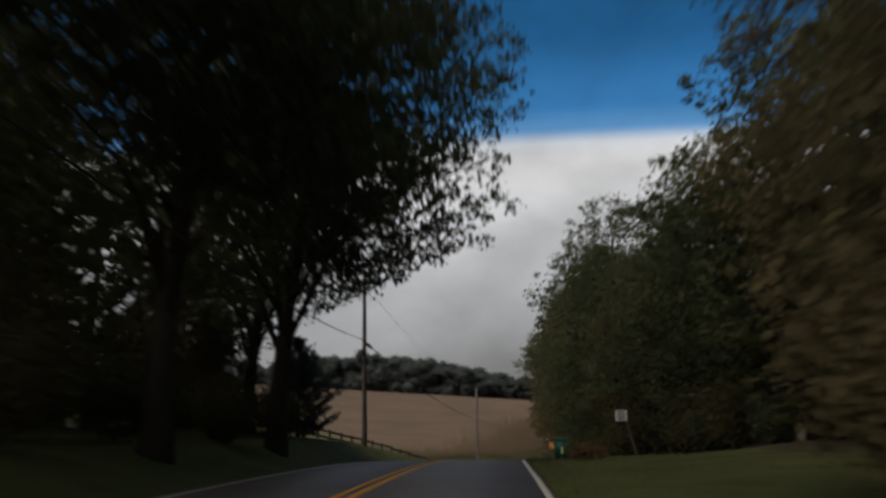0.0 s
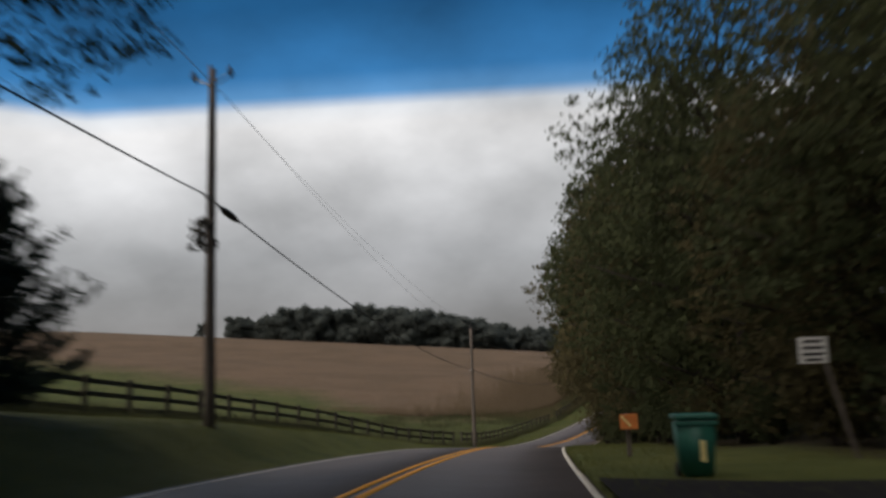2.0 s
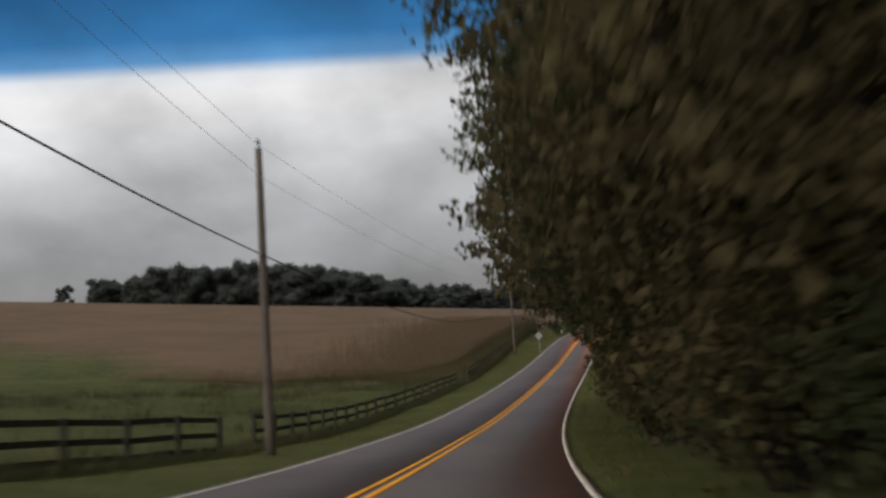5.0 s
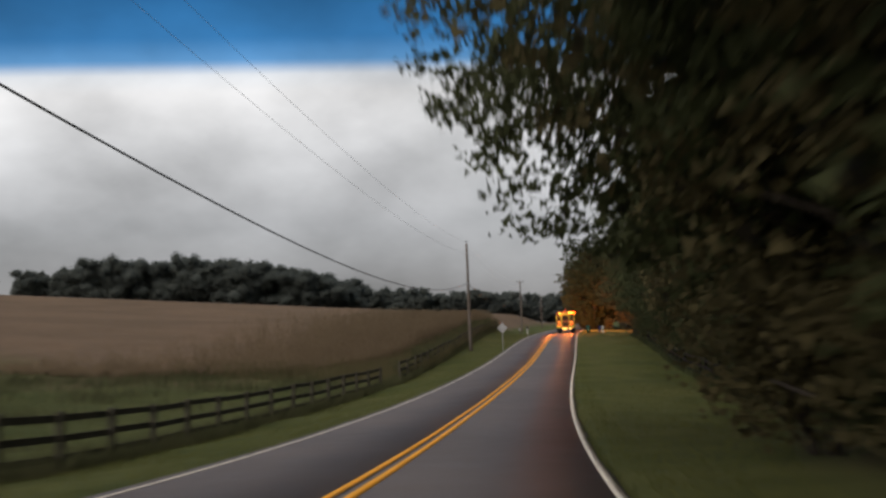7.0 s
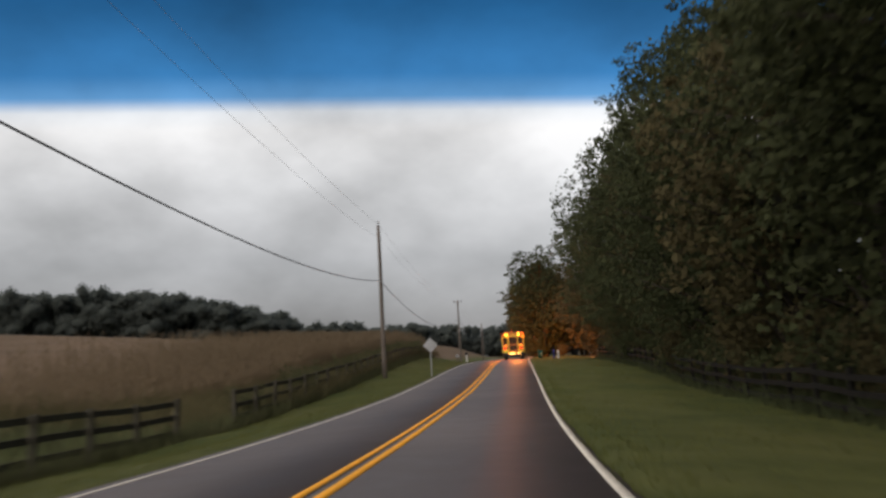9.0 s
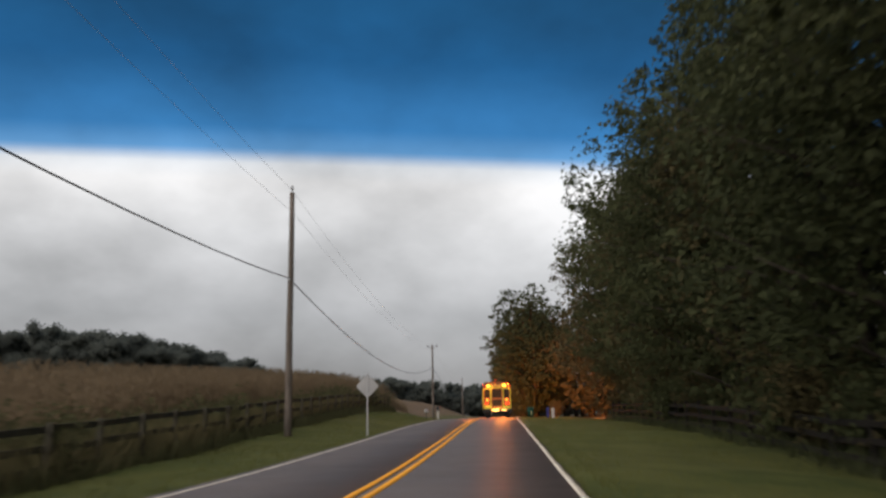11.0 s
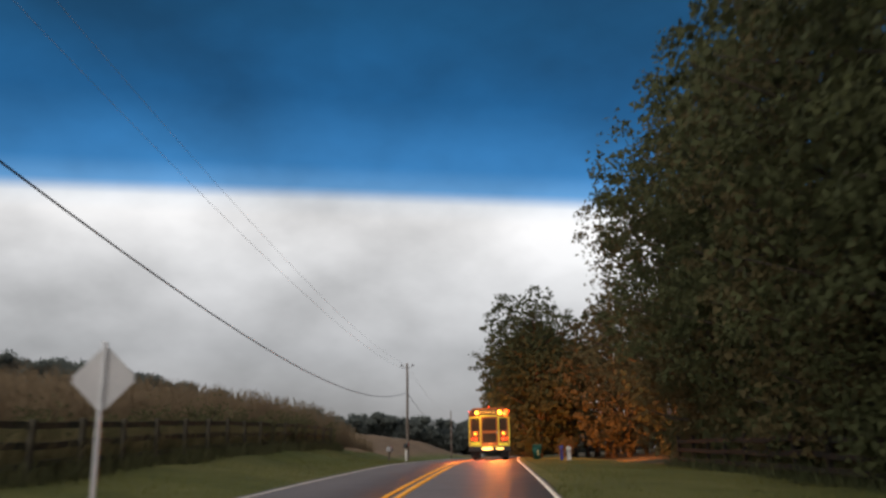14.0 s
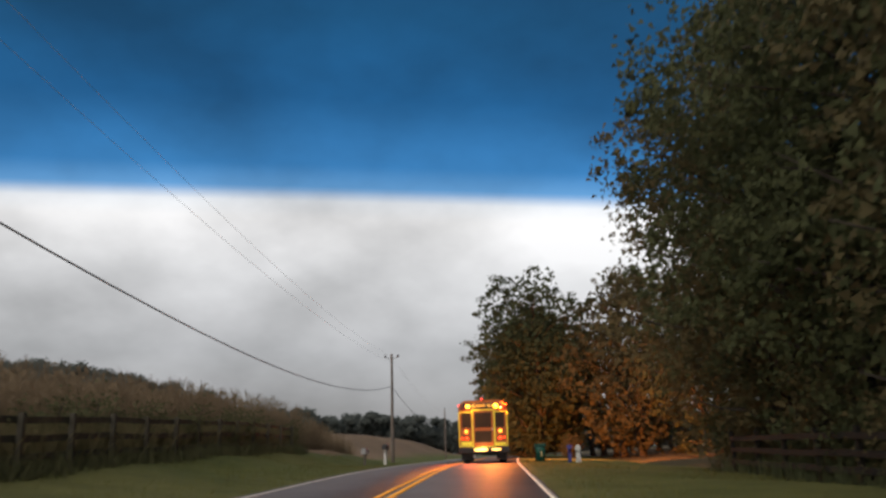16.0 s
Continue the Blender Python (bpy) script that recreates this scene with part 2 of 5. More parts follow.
M_DRYCLUMP = leaf_material("dry_brown_grass", (0.10, 0.06, 0.03), (0.17, 0.105, 0.05), (0.25, 0.165, 0.085), 0.85)
M_BARK = bark_material("bark", (0.028, 0.023, 0.019), (0.078, 0.066, 0.055))
M_POLE = bark_material("weathered_pole_wood", (0.10, 0.082, 0.068), (0.21, 0.18, 0.155))
M_FENCE = bark_material("dark_fence_board", (0.048, 0.044, 0.034), (0.110, 0.102, 0.078))
# copy of the fence board, darkened for the shade under the trees
M_SHADEDFENCE = bark_material("shaded_fence_board", (0.008, 0.008, 0.007), (0.024, 0.022, 0.018))
M_CABLE = plain("black_cable", (0.02, 0.02, 0.022), 0.6, 0, 0.2, 4, 0)
M_STEEL = plain("galvanised_steel", (0.42, 0.43, 0.44), 0.45, 0.6, 0.15, 6)
M_SIGNBACK = plain("bare_aluminium_back", (0.4, 0.4, 0.4), 0.5, 0.3, 0.12, 5, 0.05)
M_SIGNWHITE = plain("white_sign_sheet", (0.72, 0.71, 0.68), 0.5, 0, 0.1, 5, 0.05)
M_INK = plain("dark_sign_ink", (0.05, 0.045, 0.045), 0.6, 0, 0.1, 5, 0)
M_BIN = plain("green_bin_plastic", (0.022, 0.14, 0.10), 0.5, 0, 0.2, 7, 0.1)
M_RUBBER = plain("black_rubber", (0.02, 0.02, 0.02), 0.8, 0, 0.2, 9)
M_AMBERREFL = plain("orange_reflective_sheet", (0.85, 0.27, 0.07), 0.35, 0, 0.25, 9, 0.1)
M_YELREFL = plain("yellow_reflector", (0.95, 0.8, 0.35), 0.25, 0, 0.05, 9, 0)
M_BUS = plain("school_bus_yellow", (0.38, 0.10, 0.012), 0.5, 0, 0.12, 2, 0.03)
M_BUSBLACK = plain("black_trim", (0.018, 0.018, 0.018), 0.45, 0, 0.2, 5, 0.05)
M_TAPE = plain("yellow_reflective_tape", (0.98, 0.86, 0.08), 0.3, 0, 0.03, 6, 0)
M_STRAND = plain("dull_aluminium_strand", (0.62, 0.62, 0.63), 0.6, 0, 0.1, 4, 0)
M_TWIG = leaf_material("dry_vine_leaves", (0.07, 0.07, 0.06), (0.11, 0.11, 0.095), (0.16, 0.155, 0.13))
M_GLASS = glass_material()
M_WHITEPAINT = plain("white_painted_wood", (0.7, 0.69, 0.66), 0.6, 0, 0.15, 6, 0.1)
M_MAILBLACK = plain("black_mailbox_metal", (0.03, 0.03, 0.032), 0.4, 0.2, 0.2, 6, 0.05)
M_BLUE = plain("blue_plastic", (0.05, 0.06, 0.3), 0.5, 0, 0.15, 6, 0.05)
M_AMBER = lamp_material("amber_flasher", (1.0, 0.36, 0.02), 14)
M_AMBERDIM = lamp_material("amber_marker", (1.0, 0.24, 0.02), 6)
M_RED = lamp_material("red_tail_lamp", (1.0, 0.04, 0.008), 7)
M_WARMWHITE = lamp_material("plate_lamp", (1.0, 0.5, 0.12), 4)


# ---------- helpers for meshes ----------
def link_mesh(name, me, mat, parent=None, label=""):
    me.materials.append(mat)
    ob = new(name, me)
    if parent is not None:
        ob.parent = parent
    return tagged(ob, label)


def part(name, bm, mat, parent=None, label="", smooth=False):
    me = bpy.data.meshes.new(name)
    bm.to_mesh(me)
    bm.free()
    if smooth:
        me.polygons.foreach_set("use_smooth", [True] * len(me.polygons))
    return link_mesh(name, me, mat, parent, label)


def empty(name, m, label, category, group="", kind=""):
    ob = new(name)
    ob.matrix_world = m
    return tagged(ob, label, category, group, kind)


def quick_mesh(name, verts, faces):
    """A mesh from arrays: verts (n, 3), faces (m, k)."""
    me = bpy.data.meshes.new(name)
    verts = np.asarray(verts, dtype=np.float32)
    faces = np.asarray(faces, dtype=np.int32)
    n, k = faces.shape
    me.vertices.add(len(verts))
    me.vertices.foreach_set("co", verts.ravel())
    me.loops.add(n * k)
    me.loops.foreach_set("vertex_index", faces.ravel())
    me.polygons.add(n)
    me.polygons.foreach_set("loop_start", np.arange(0, n * k, k, dtype=np.int32))
    me.polygons.foreach_set("loop_total", np.full(n, k, dtype=np.int32))
    me.update(calc_edges=True)
    return me


def box(bm, x0, x1, y0, y1, z0, z1, bevel=0.0):
    r = bmesh.ops.create_cube(bm, size=1.0)
    vs = r["verts"]
    bmesh.ops.scale(bm, vec=(x1 - x0, y1 - y0, z1 - z0), verts=vs)
    bmesh.ops.translate(bm, vec=((x0 + x1) / 2, (y0 + y1) / 2, (z0 + z1) / 2), verts=vs)
    if bevel:
        es = list({e for v in vs for e in v.link_edges})
        bmesh.ops.bevel(bm, geom=es, offset=bevel, segments=2, affect="EDGES", profile=0.5)


def tube(bm, pts, radii, sides=8, cap=True):
    """A tapered tube along points."""
    pts = [Vector(p) for p in pts]
    rings = []
    for i, p in enumerate(pts):
        d = (pts[min(i + 1, len(pts) - 1)] - pts[max(i - 1, 0)]).normalized()
        a = d.orthogonal().normalized() if abs(d.z) < 0.9 else Vector((1, 0, 0)).cross(d).normalized()
        b = d.cross(a)
        rings.append([bm.verts.new(p + (a * math.cos(t) + b * math.sin(t)) * radii[i]) for t in (2 * math.pi * k / sides for k in range(sides))])
    for r0, r1 in zip(rings, rings[1:]):
        for k in range(sides):
            bm.faces.new((r0[k], r0[(k + 1) % sides], r1[(k + 1) % sides], r1[k]))
    if cap:
        bm.faces.new(rings[0][::-1])
        bm.faces.new(rings[-1])


def leaves(centres, rng, length, width, droop=0.3, corners=4):
    """Rhombic leaves, one at each centre, turned at random."""
    n = len(centres)
    d = rng.normal(size=(n, 3))
    d[:, 2] -= droop
    d /= np.linalg.norm(d, axis=1)[:, None]
    s = np.cross(d, rng.normal(size=(n, 3)))
    s /= np.linalg.norm(s, axis=1)[:, None]
    k = rng.uniform(0.6, 1.3, size=(n, 1))
    if np.ndim(length):
        length = np.asarray(length)[:, None]
        width = np.asarray(width)[:, None]
    l, w = length * k / 2, width * k / 2
    up = np.cross(d, s) * w * 0.35
    if corners == 3:
        v = np.stack([centres - d * l, centres + d * l * 0.6 + s * w * 1.15, centres + d * l * 0.6 - s * w * 1.15], 1).reshape(-1, 3)
        return v, np.arange(3 * n).reshape(n, 3)
    v = np.stack([centres - d * l, centres + s * w + up, centres + d * l, centres - s * w + up], 1).reshape(-1, 3)
    return v, np.arange(4 * n).reshape(n, 4)


# ---------- the lie of the land ----------
STEP = 7.5
ROAD_Y = [-95 + STEP * i for i in range(35)]
ROAD_X = [21.23, 19.12, 17.00, 14.90, 12.84, 10.86, 8.99, 7.22, 5.56, 4.03, 2.68, 1.51, 0.50, -0.36, -1.09, -1.69, -2.19, -2.58,
          -2.90, -3.16, -3.38, -3.60, -3.83, -4.09, -4.36, -4.61, -4.86, -5.10, -5.31, -5.47, -5.58, -5.65, -5.69, -5.71, -5.71]
ROAD_Z = [2.08, 2.31, 2.45, 2.50, 2.48, 2.37, 2.11, 1.79, 1.44, 1.01, 0.47, -0.13, -0.62, -0.98, -1.28, -1.43, -1.44, -1.37,
          -1.20, -0.97, -0.65, -0.32, 0.12, 0.53, 0.99, 1.43, 1.82, 2.22, 2.58, 2.89, 3.19, 3.48, 3.77, 4.06, 4.36]
HALF = 3.1
_fy = np.arange(-700.0, 3300.0, 0.75)


def _long(vals, s0, s1):
    v = np.interp(_fy, ROAD_Y, vals)
    v = np.where(_fy < ROAD_Y[0], vals[0] + (_fy - ROAD_Y[0]) * s0, v)
    v = np.where(_fy > ROAD_Y[-1], vals[-1] + (_fy - ROAD_Y[-1]) * s1, v)
    k = np.ones(11) / 11
    return np.convolve(np.convolve(np.pad(v, 10, mode="edge"), k, "same"), k, "same")[10:-10]


_fx = _long(ROAD_X, -0.282, -0.002)
_fz = _long(ROAD_Z, 0.02, 0.037)
_fc = 1 / np.sqrt(1 + np.gradient(_fx, _fy) ** 2)


def road_x(y):
    return np.interp(y, _fy, _fx)


def road_z(y):
    return np.interp(y, _fy, _fz)


def side(x, y):
    """Distance from the road's middle line, to the right of the drive positive."""
    return (x - road_x(y)) * np.interp(y, _fy, _fc)


def at_side(u, y):
    return float(road_x(y) + u / np.interp(y, _fy, _fc))


L_Y = [-120, -90, -60, -46, -25, 0, 25, 50, 65, 79, 100, 115, 131, 145, 158, 180]
L_6 = [0.4, 0.5, 0.9, 1.0, 0.45, 0.0, -0.3, -0.3, -0.1, 0.15, 0.3, 0.3, -0.1, -0.25, -0.3, -0.2]
L_9 = [0.7, 0.9, 1.3, 1.25, 0.72, -0.35, -0.6, -0.55, -0.15, 0.35, 0.9, 1.15, 1.15, 0.7, -0.1, -0.2]


def ground_z(x, y):
    x, y = np.asarray(x, dtype=float), np.asarray(y, dtype=float)
    u = side(x, y)
    z = road_z(y)
    # left: bank or dip down to the fence line, then the long hillside
    a, b = np.interp(y, L_Y, L_6), np.interp(y, L_Y, L_9)
    w = np.clip((-u - 3.6) / 2.4, 0, 1)
    left = a * w * w * (3 - 2 * w)
    w2 = np.clip((-u - 6) / 3, 0, 1)
    left = left + (b - a) * w2
    d = np.maximum(-u - 9, 0)
    hill = 0.085 * np.maximum(d - 4 * (1 - np.exp(-d / 4)), 0)
    hill = np.where(d > 300, 0.085 * 296 - 0.03 * (d - 300), hill)
    # right: low verge, bank rising into the wood
    e = np.maximum(u - 3.6, 0)
    rise = np.interp(y, [-100, -60, -45, 10, 28, 63, 80, 105, 126, 170], [0.035, 0.03, 0.03, 0.05, -0.08, -0.078, -0.025, -0.035, -0.06, -0.03])
    right = rise * np.minimum(e, 12) + 0.08 * np.clip(e - 7, 0, 7) + 0.03 * np.maximum(e - 12, 0)
    right = np.where(u > 120, right - 0.03 * (u - 120), right)
    z = z + np.where(u < 0, left + hill, right)
    z = z - 0.04 * np.clip((3.42 - np.abs(u)) / 0.12, 0, 1)
    # low swell of the field beyond the bus
    swell = np.clip((y - 160) / 80, 0, 1) * np.clip((420 - y) / 120, 0, 1) * np.clip((-u - 11) / 14, 0, 1)
    z = z + 3.6 * swell * swell * (3 - 2 * swell)
    far = np.hypot(1.25 * x, y)
    z = z - 0.085 * np.maximum(far - 505, 0)
    return np.where(far > 505, np.maximum(z, -6), z)


def gz(x, y):
    return float(ground_z(x, y))


# ---------- ground, road, markings ----------
def crop_edge(u):
    """How far along the drive the crop begins, at each distance from the road; rank pasture lies before it."""
    edge = np.interp(-np.asarray(u), [9, 14, 25, 35, 50, 70, 85, 110, 200], [60, 57, 49, 53, 64, 67, 73, 79, 105])
    return edge + 1.6 * np.sin(np.asarray(u) * 0.31) + 1.1 * np.sin(np.asarray(u) * 0.83 + 1)


def make_ground():
    us = np.concatenate([-np.geomspace(2600, 40, 34), np.arange(-38, -14, 2.0), np.arange(-14, -3.5, 0.7), [-3.42, -3.3, -1.5, 0, 1.5, 3.3, 3.42],
                         np.arange(4.2, 16, 0.8), np.arange(16, 40, 3.0), np.geomspace(42, 2600, 30)])
    ys = np.concatenate([-np.geomspace(650, 130, 14), np.arange(-126, 190, 2.0), np.arange(192, 420, 7.0), np.geomspace(430, 3200, 30)])
    U, Y = np.meshgrid(us, ys)
    X = np.interp(Y, _fy, _fx) + U / np.interp(Y, _fy, _fc)
    Z = ground_z(X, Y)
    # small unevenness off the road
    amp = np.clip((np.abs(U) - 4.2) / 6, 0, 1) * np.clip(1.2 - np.abs(U) / 400, 0.2, 1)
    Z = Z + amp * 0.07 * (np.sin(X * 0.9 + 1.3 * np.sin(Y * 0.37)) + np.sin(Y * 0.7 + 1.7 * np.sin(X * 0.23)))
    v = np.stack([X, Y, Z], -1).reshape(-1, 3)
    nr, nc = U.shape
    i = np.arange(nr * nc).reshape(nr, nc)
    f = np.stack([i[:-1, :-1], i[:-1, 1:], i[1:, 1:], i[1:, :-1]], -1).reshape(-1, 4)
    me = quick_mesh("ground", v, f)
    me.polygons.foreach_set("use_smooth", [True] * len(me.polygons))
    u, y = U.ravel(), Y.ravel()
    crop = np.where(u < -8, np.clip((y - crop_edge(u) + 8) / np.interp(-u, [10, 30, 60, 120], [8, 14, 24, 34]), 0, 1), 0.0)
    crop = crop * np.where(y > 140, np.clip((-u - np.interp(y, [150, 175], [9.5, 12])) / 5, 0, 1), 1.0)
    wood = np.interp(y, [-100, -60, -40, -34, 12, 22, 40, 170], [10.5, 10, 7.5, 5.6, 5.4, 7.9, 10.0, 10.0])
    litter = np.clip((u - wood) / 1.6, 0, 1) * 0.9
    litter = np.maximum(litter, np.clip((-u - 8.5) / 2, 0, 1) * np.clip((-56 - y) / 5, 0, 1) * 0.85)
    for name, val in (("crop", crop), ("litter", litter)):
        a = me.attributes.new(name, "FLOAT", "POINT")
        a.data.foreach_set("value", val.astype(np.float32))
    return tagged(link_mesh("ground", me, M_GROUND), "uneven grass verge rising to a tan crop hillside", "ground", kind="structure")


def ribbon(name, u0, u1, lift, mat, y0=-260.0, y1=420.0, step=1.5, wob=0.0, thick=0.0, parent=None):
    """A strip of the road between two distances from its middle."""
    ys = np.arange(y0, y1, step)
    c = np.interp(ys, _fy, _fc)
    jit = wob * (np.sin(ys * 1.7) + np.sin(ys * 0.61 + 2) + np.sin(ys * 4.3)) / 3
    cols = [u0 + jit * 0, u1 + jit] if u1 > 0 else [u0 + jit, u1 + jit * 0]
    rows = []
    for u in cols:
        camber = -0.012 * np.abs(u)
        rows.append(np.stack([np.interp(ys, _fy, _fx) + u / c, ys, np.interp(ys, _fy, _fz) + lift + camber], -1))
    low = [r - np.array([0, 0, thick]) for r in rows]
    n = len(ys)
    v = np.concatenate([rows[0], rows[1], low[0], low[1]])
    i = np.arange(n - 1)
    f = np.concatenate([np.stack([i, i + n, i + n + 1, i + 1], -1), np.stack([i + 2 * n, i, i + 1, i + 2 * n + 1], -1),
                        np.stack([i + n, i + 3 * n, i + 3 * n + 1, i + n + 1], -1)])
    return link_mesh(name, quick_mesh(name, v, f), mat, parent)


make_ground()
road_left = tagged(ribbon("road", -HALF - 0.28, 0.0, 0.03, M_ASPHALT, wob=0.05, thick=0.12), "dark grey two-lane country asphalt, lane beside the fence", "road", kind="structure")
road_right = tagged(ribbon("road", 0.0, HALF + 0.10, 0.03, M_ASPHALT, wob=0.06, thick=0.12), "dark grey two-lane country asphalt, lane beside the wood", "road", kind="structure")
for nm, a, b, mt, lb in (("edge_line", -HALF - 0.05, -HALF + 0.045, M_WHITE, "thin worn white edge line on the asphalt"),
                         ("edge_line", HALF - 0.06, HALF + 0.05, M_WHITE, "worn white edge line with a ragged outer rim"),
                         ("centre_line", -0.165, -0.04, M_YELLOW, "solid yellow centre line, one of a pair"),
                         ("centre_line", 0.085, 0.225, M_YELLOW, "solid yellow centre line, one of a pair")):
    tagged(ribbon(nm, a, b, 0.036, mt, wob=0.012, thick=0.004), lb, "road marking", kind="structure")


def make_driveway():
    bm = bmesh.new()
    grid = []
    for i in range(12):
        t = i / 11
        u = 3.3 + 24 * t
        flare = 2.6 * max(0, 1 - t * 5) ** 2
        row = []
        for s in (-1, -0.5, 0, 0.5, 1):
            y = -56.5 + 5 * t + s * (2.3 + flare)
            x = at_side(u, y)
            row.append(bm.verts.new((x, y, gz(x, y) + 0.035 + (0.04 if u < 3.42 else 0))))
        grid.append(row)
    for a, b in zip(grid, grid[1:]):
        for k in range(4):
            bm.faces.new((a[k], b[k], b[k + 1], a[k + 1]))
    return tagged(part("driveway", bm, M_DRIVE, smooth=True), "dark asphalt driveway apron beside the wood", "driveway", kind="structure")


make_driveway()


# ---------- trees ----------
def unit_ball():
    bm = bmesh.new()
    bmesh.ops.create_icosphere(bm, subdivisions=1, radius=1.0)
    v, f = np.array([q.co[:] for q in bm.verts]), np.array([[q.index for q in face.verts] for face in bm.faces])
    bm.free()
    return v, f


BALL = unit_ball()


def make_tree(seed, height, radius, base, n_leaves, leaf, mat, lean=0.0, label="", lobes=9, inner=0.22, fat=1.7, corners=3, taper=0.55):
    """A broad-leaved tree: tapered trunk, limbs, and a crown of leaves in uneven clumps, from base up."""
    rng = np.random.default_rng(seed)
    top = empty("tree", Matrix.Identity(4), label or "tall dark green broadleaf tree at the roadside", "tree", "roadside trees")
    bm = bmesh.new()
    n = 9
    pts = [(lean * (i / (n - 1)) ** 2 + rng.normal() * 0.10 * (i > 0), rng.normal() * 0.10 * (i > 0), -0.3 + (height * 0.9 + 0.3) * i / (n - 1)) for i in range(n)]
    r0 = 0.013 * height + 0.05
    tube(bm, pts, [r0 * (1.35 if i == 0 else 1) * (1 - 0.9 * i / (n - 1)) for i in range(n)], 9)
    # main lobes of the crown, each on a limb
    cents, rads = [], []
    for k in range(lobes):
        h = base + (height * 0.93 - base) * (k + 0.5) / lobes
        t = (h - base) / (height - base)
        rr = radius * (0.62 + 0.55 * math.sin(math.pi * min(1, 0.12 + t * 0.85))) * (1 - taper * max(0, t - 0.55) / 0.45)
        rr *= 0.55 + 0.45 * min(1.0, max(0.0, h - 0.5) / (0.28 * height))
        for j in range(3):
            a = 2.4 * (k * 3 + j) + rng.uniform(-0.5, 0.5)
            q = rr * rng.uniform(0.35, 0.66)
            c = np.array([lean * t + q * math.cos(a), q * math.sin(a), h + rng.uniform(-0.7, 0.7)])
            cents.append(c)
            rads.append(np.array([1, 1, 0.85]) * rr * rng.uniform(0.38, 0.56))
            z0 = max(0.4, h - 1.5 - 0.5 * q)
            f = z0 / (height * 0.9)
            root = Vector((lean * f * f, 0, z0))
            mid = root.lerp(Vector(c), 0.55) + Vector((0, 0, 0.25 * q))
            rad = r0 * 0.42 * (1 - f * 0.75)
            tube(bm, [root, mid, Vector(c), Vector(c) * 1.0 + Vector((math.cos(a), math.sin(a), 0.4)) * rr * 0.3], [rad, rad * 0.7, rad * 0.4, rad * 0.12], 6)
    cents.append(np.array([lean, 0, height * 0.9]))
    rads.append(np.array([radius * 0.4, radius * 0.4, height * 0.08]))
    part("trunk", bm, M_BARK, top, smooth=True)
    cents, rads = np.array(cents), np.array(rads)
    wts = np.prod(rads, axis=1) ** (2 / 3)
    # rounded clumps on the lobes, leaves in the clumps
    nc = max(60, n_leaves // 52)
    pick = rng.choice(len(cents), nc, p=wts / wts.sum())
    d = rng.normal(size=(nc, 3))
    d /= np.linalg.norm(d, axis=1)[:, None]
    cc = cents[pick] + d * rads[pick] * rng.uniform(0.76, 0.97, size=(nc, 1))
    per = rng.integers(nc, size=n_leaves)
    size = rng.uniform(0.2, 0.56, size=nc)
    off = rng.normal(size=(n_leaves, 3))
    off *= (rng.random(n_leaves) ** 0.45 / np.linalg.norm(off, axis=1))[:, None]
    p = cc[per] + off * size[per][:, None] * np.array([1.2, 1.2, 0.7])
    # fewer, broader sprays fill the inside of the crown
    m = int(n_leaves * inner)
    pk = rng.choice(len(cents), m, p=wts / wts.sum())
    d = rng.normal(size=(m, 3))
    d /= np.linalg.norm(d, axis=1)[:, None]
    p = np.concatenate([p, cents[pk] + d * rads[pk] * rng.uniform(0.55, 0.9, size=(m, 1))])
    ln = np.concatenate([np.full(n_leaves, leaf), np.full(m, leaf * fat)])
    keep = p[:, 2] > 0.15
    p, ln = p[keep], ln[keep]
    v, f = leaves(p, rng, ln, ln * 0.68, 0.3, corners)
    link_mesh("crown", quick_mesh("crown", v, f), mat, top)
    return top


def make_cedar(seed, height, radius):
    rng = np.random.default_rng(seed)
    top = empty("cedar", Matrix.Identity(4), "dark conical cedar with ragged feathery twigs on the bank", "conifer", "cedars")
    bm = bmesh.new()
    tube(bm, [(0, 0, -0.3), (0.05, 0, height * 0.5), (0, 0.03, height * 0.97)], [0.11, 0.07, 0.015], 8)
    part("trunk", bm, M_BARK, top, smooth=True)
    pts, dirs = [], []
    for k in range(320):
        h = height * (0.02 + 0.96 * rng.random() ** 1.25)
        t = h / height
        a = rng.uniform(0, 2 * math.pi)
        ln = radius * (1 - t) ** 0.75 * rng.uniform(0.4, 1.1) * (1.25 if rng.random() < 0.12 else 1.0) + 0.15
        m = int(14 + 36 * ln)
        s = rng.uniform(0.15, 1, size=m) ** 0.7
        base = np.stack([math.cos(a) * ln * s, math.sin(a) * ln * s, h + (0.45 + 0.5 * t) * ln * s ** 1.5], -1)
        pts.append(base + rng.normal(size=(m, 3)) * 0.10 * (1.2 - s[:, None] * 0.7))
    p = np.concatenate(pts)
    v, f = leaves(p, rng, 0.22, 0.06, -0.9, 3)
    link_mesh("foliage", quick_mesh("foliage", v, f), M_NEEDLE, top)
    return top


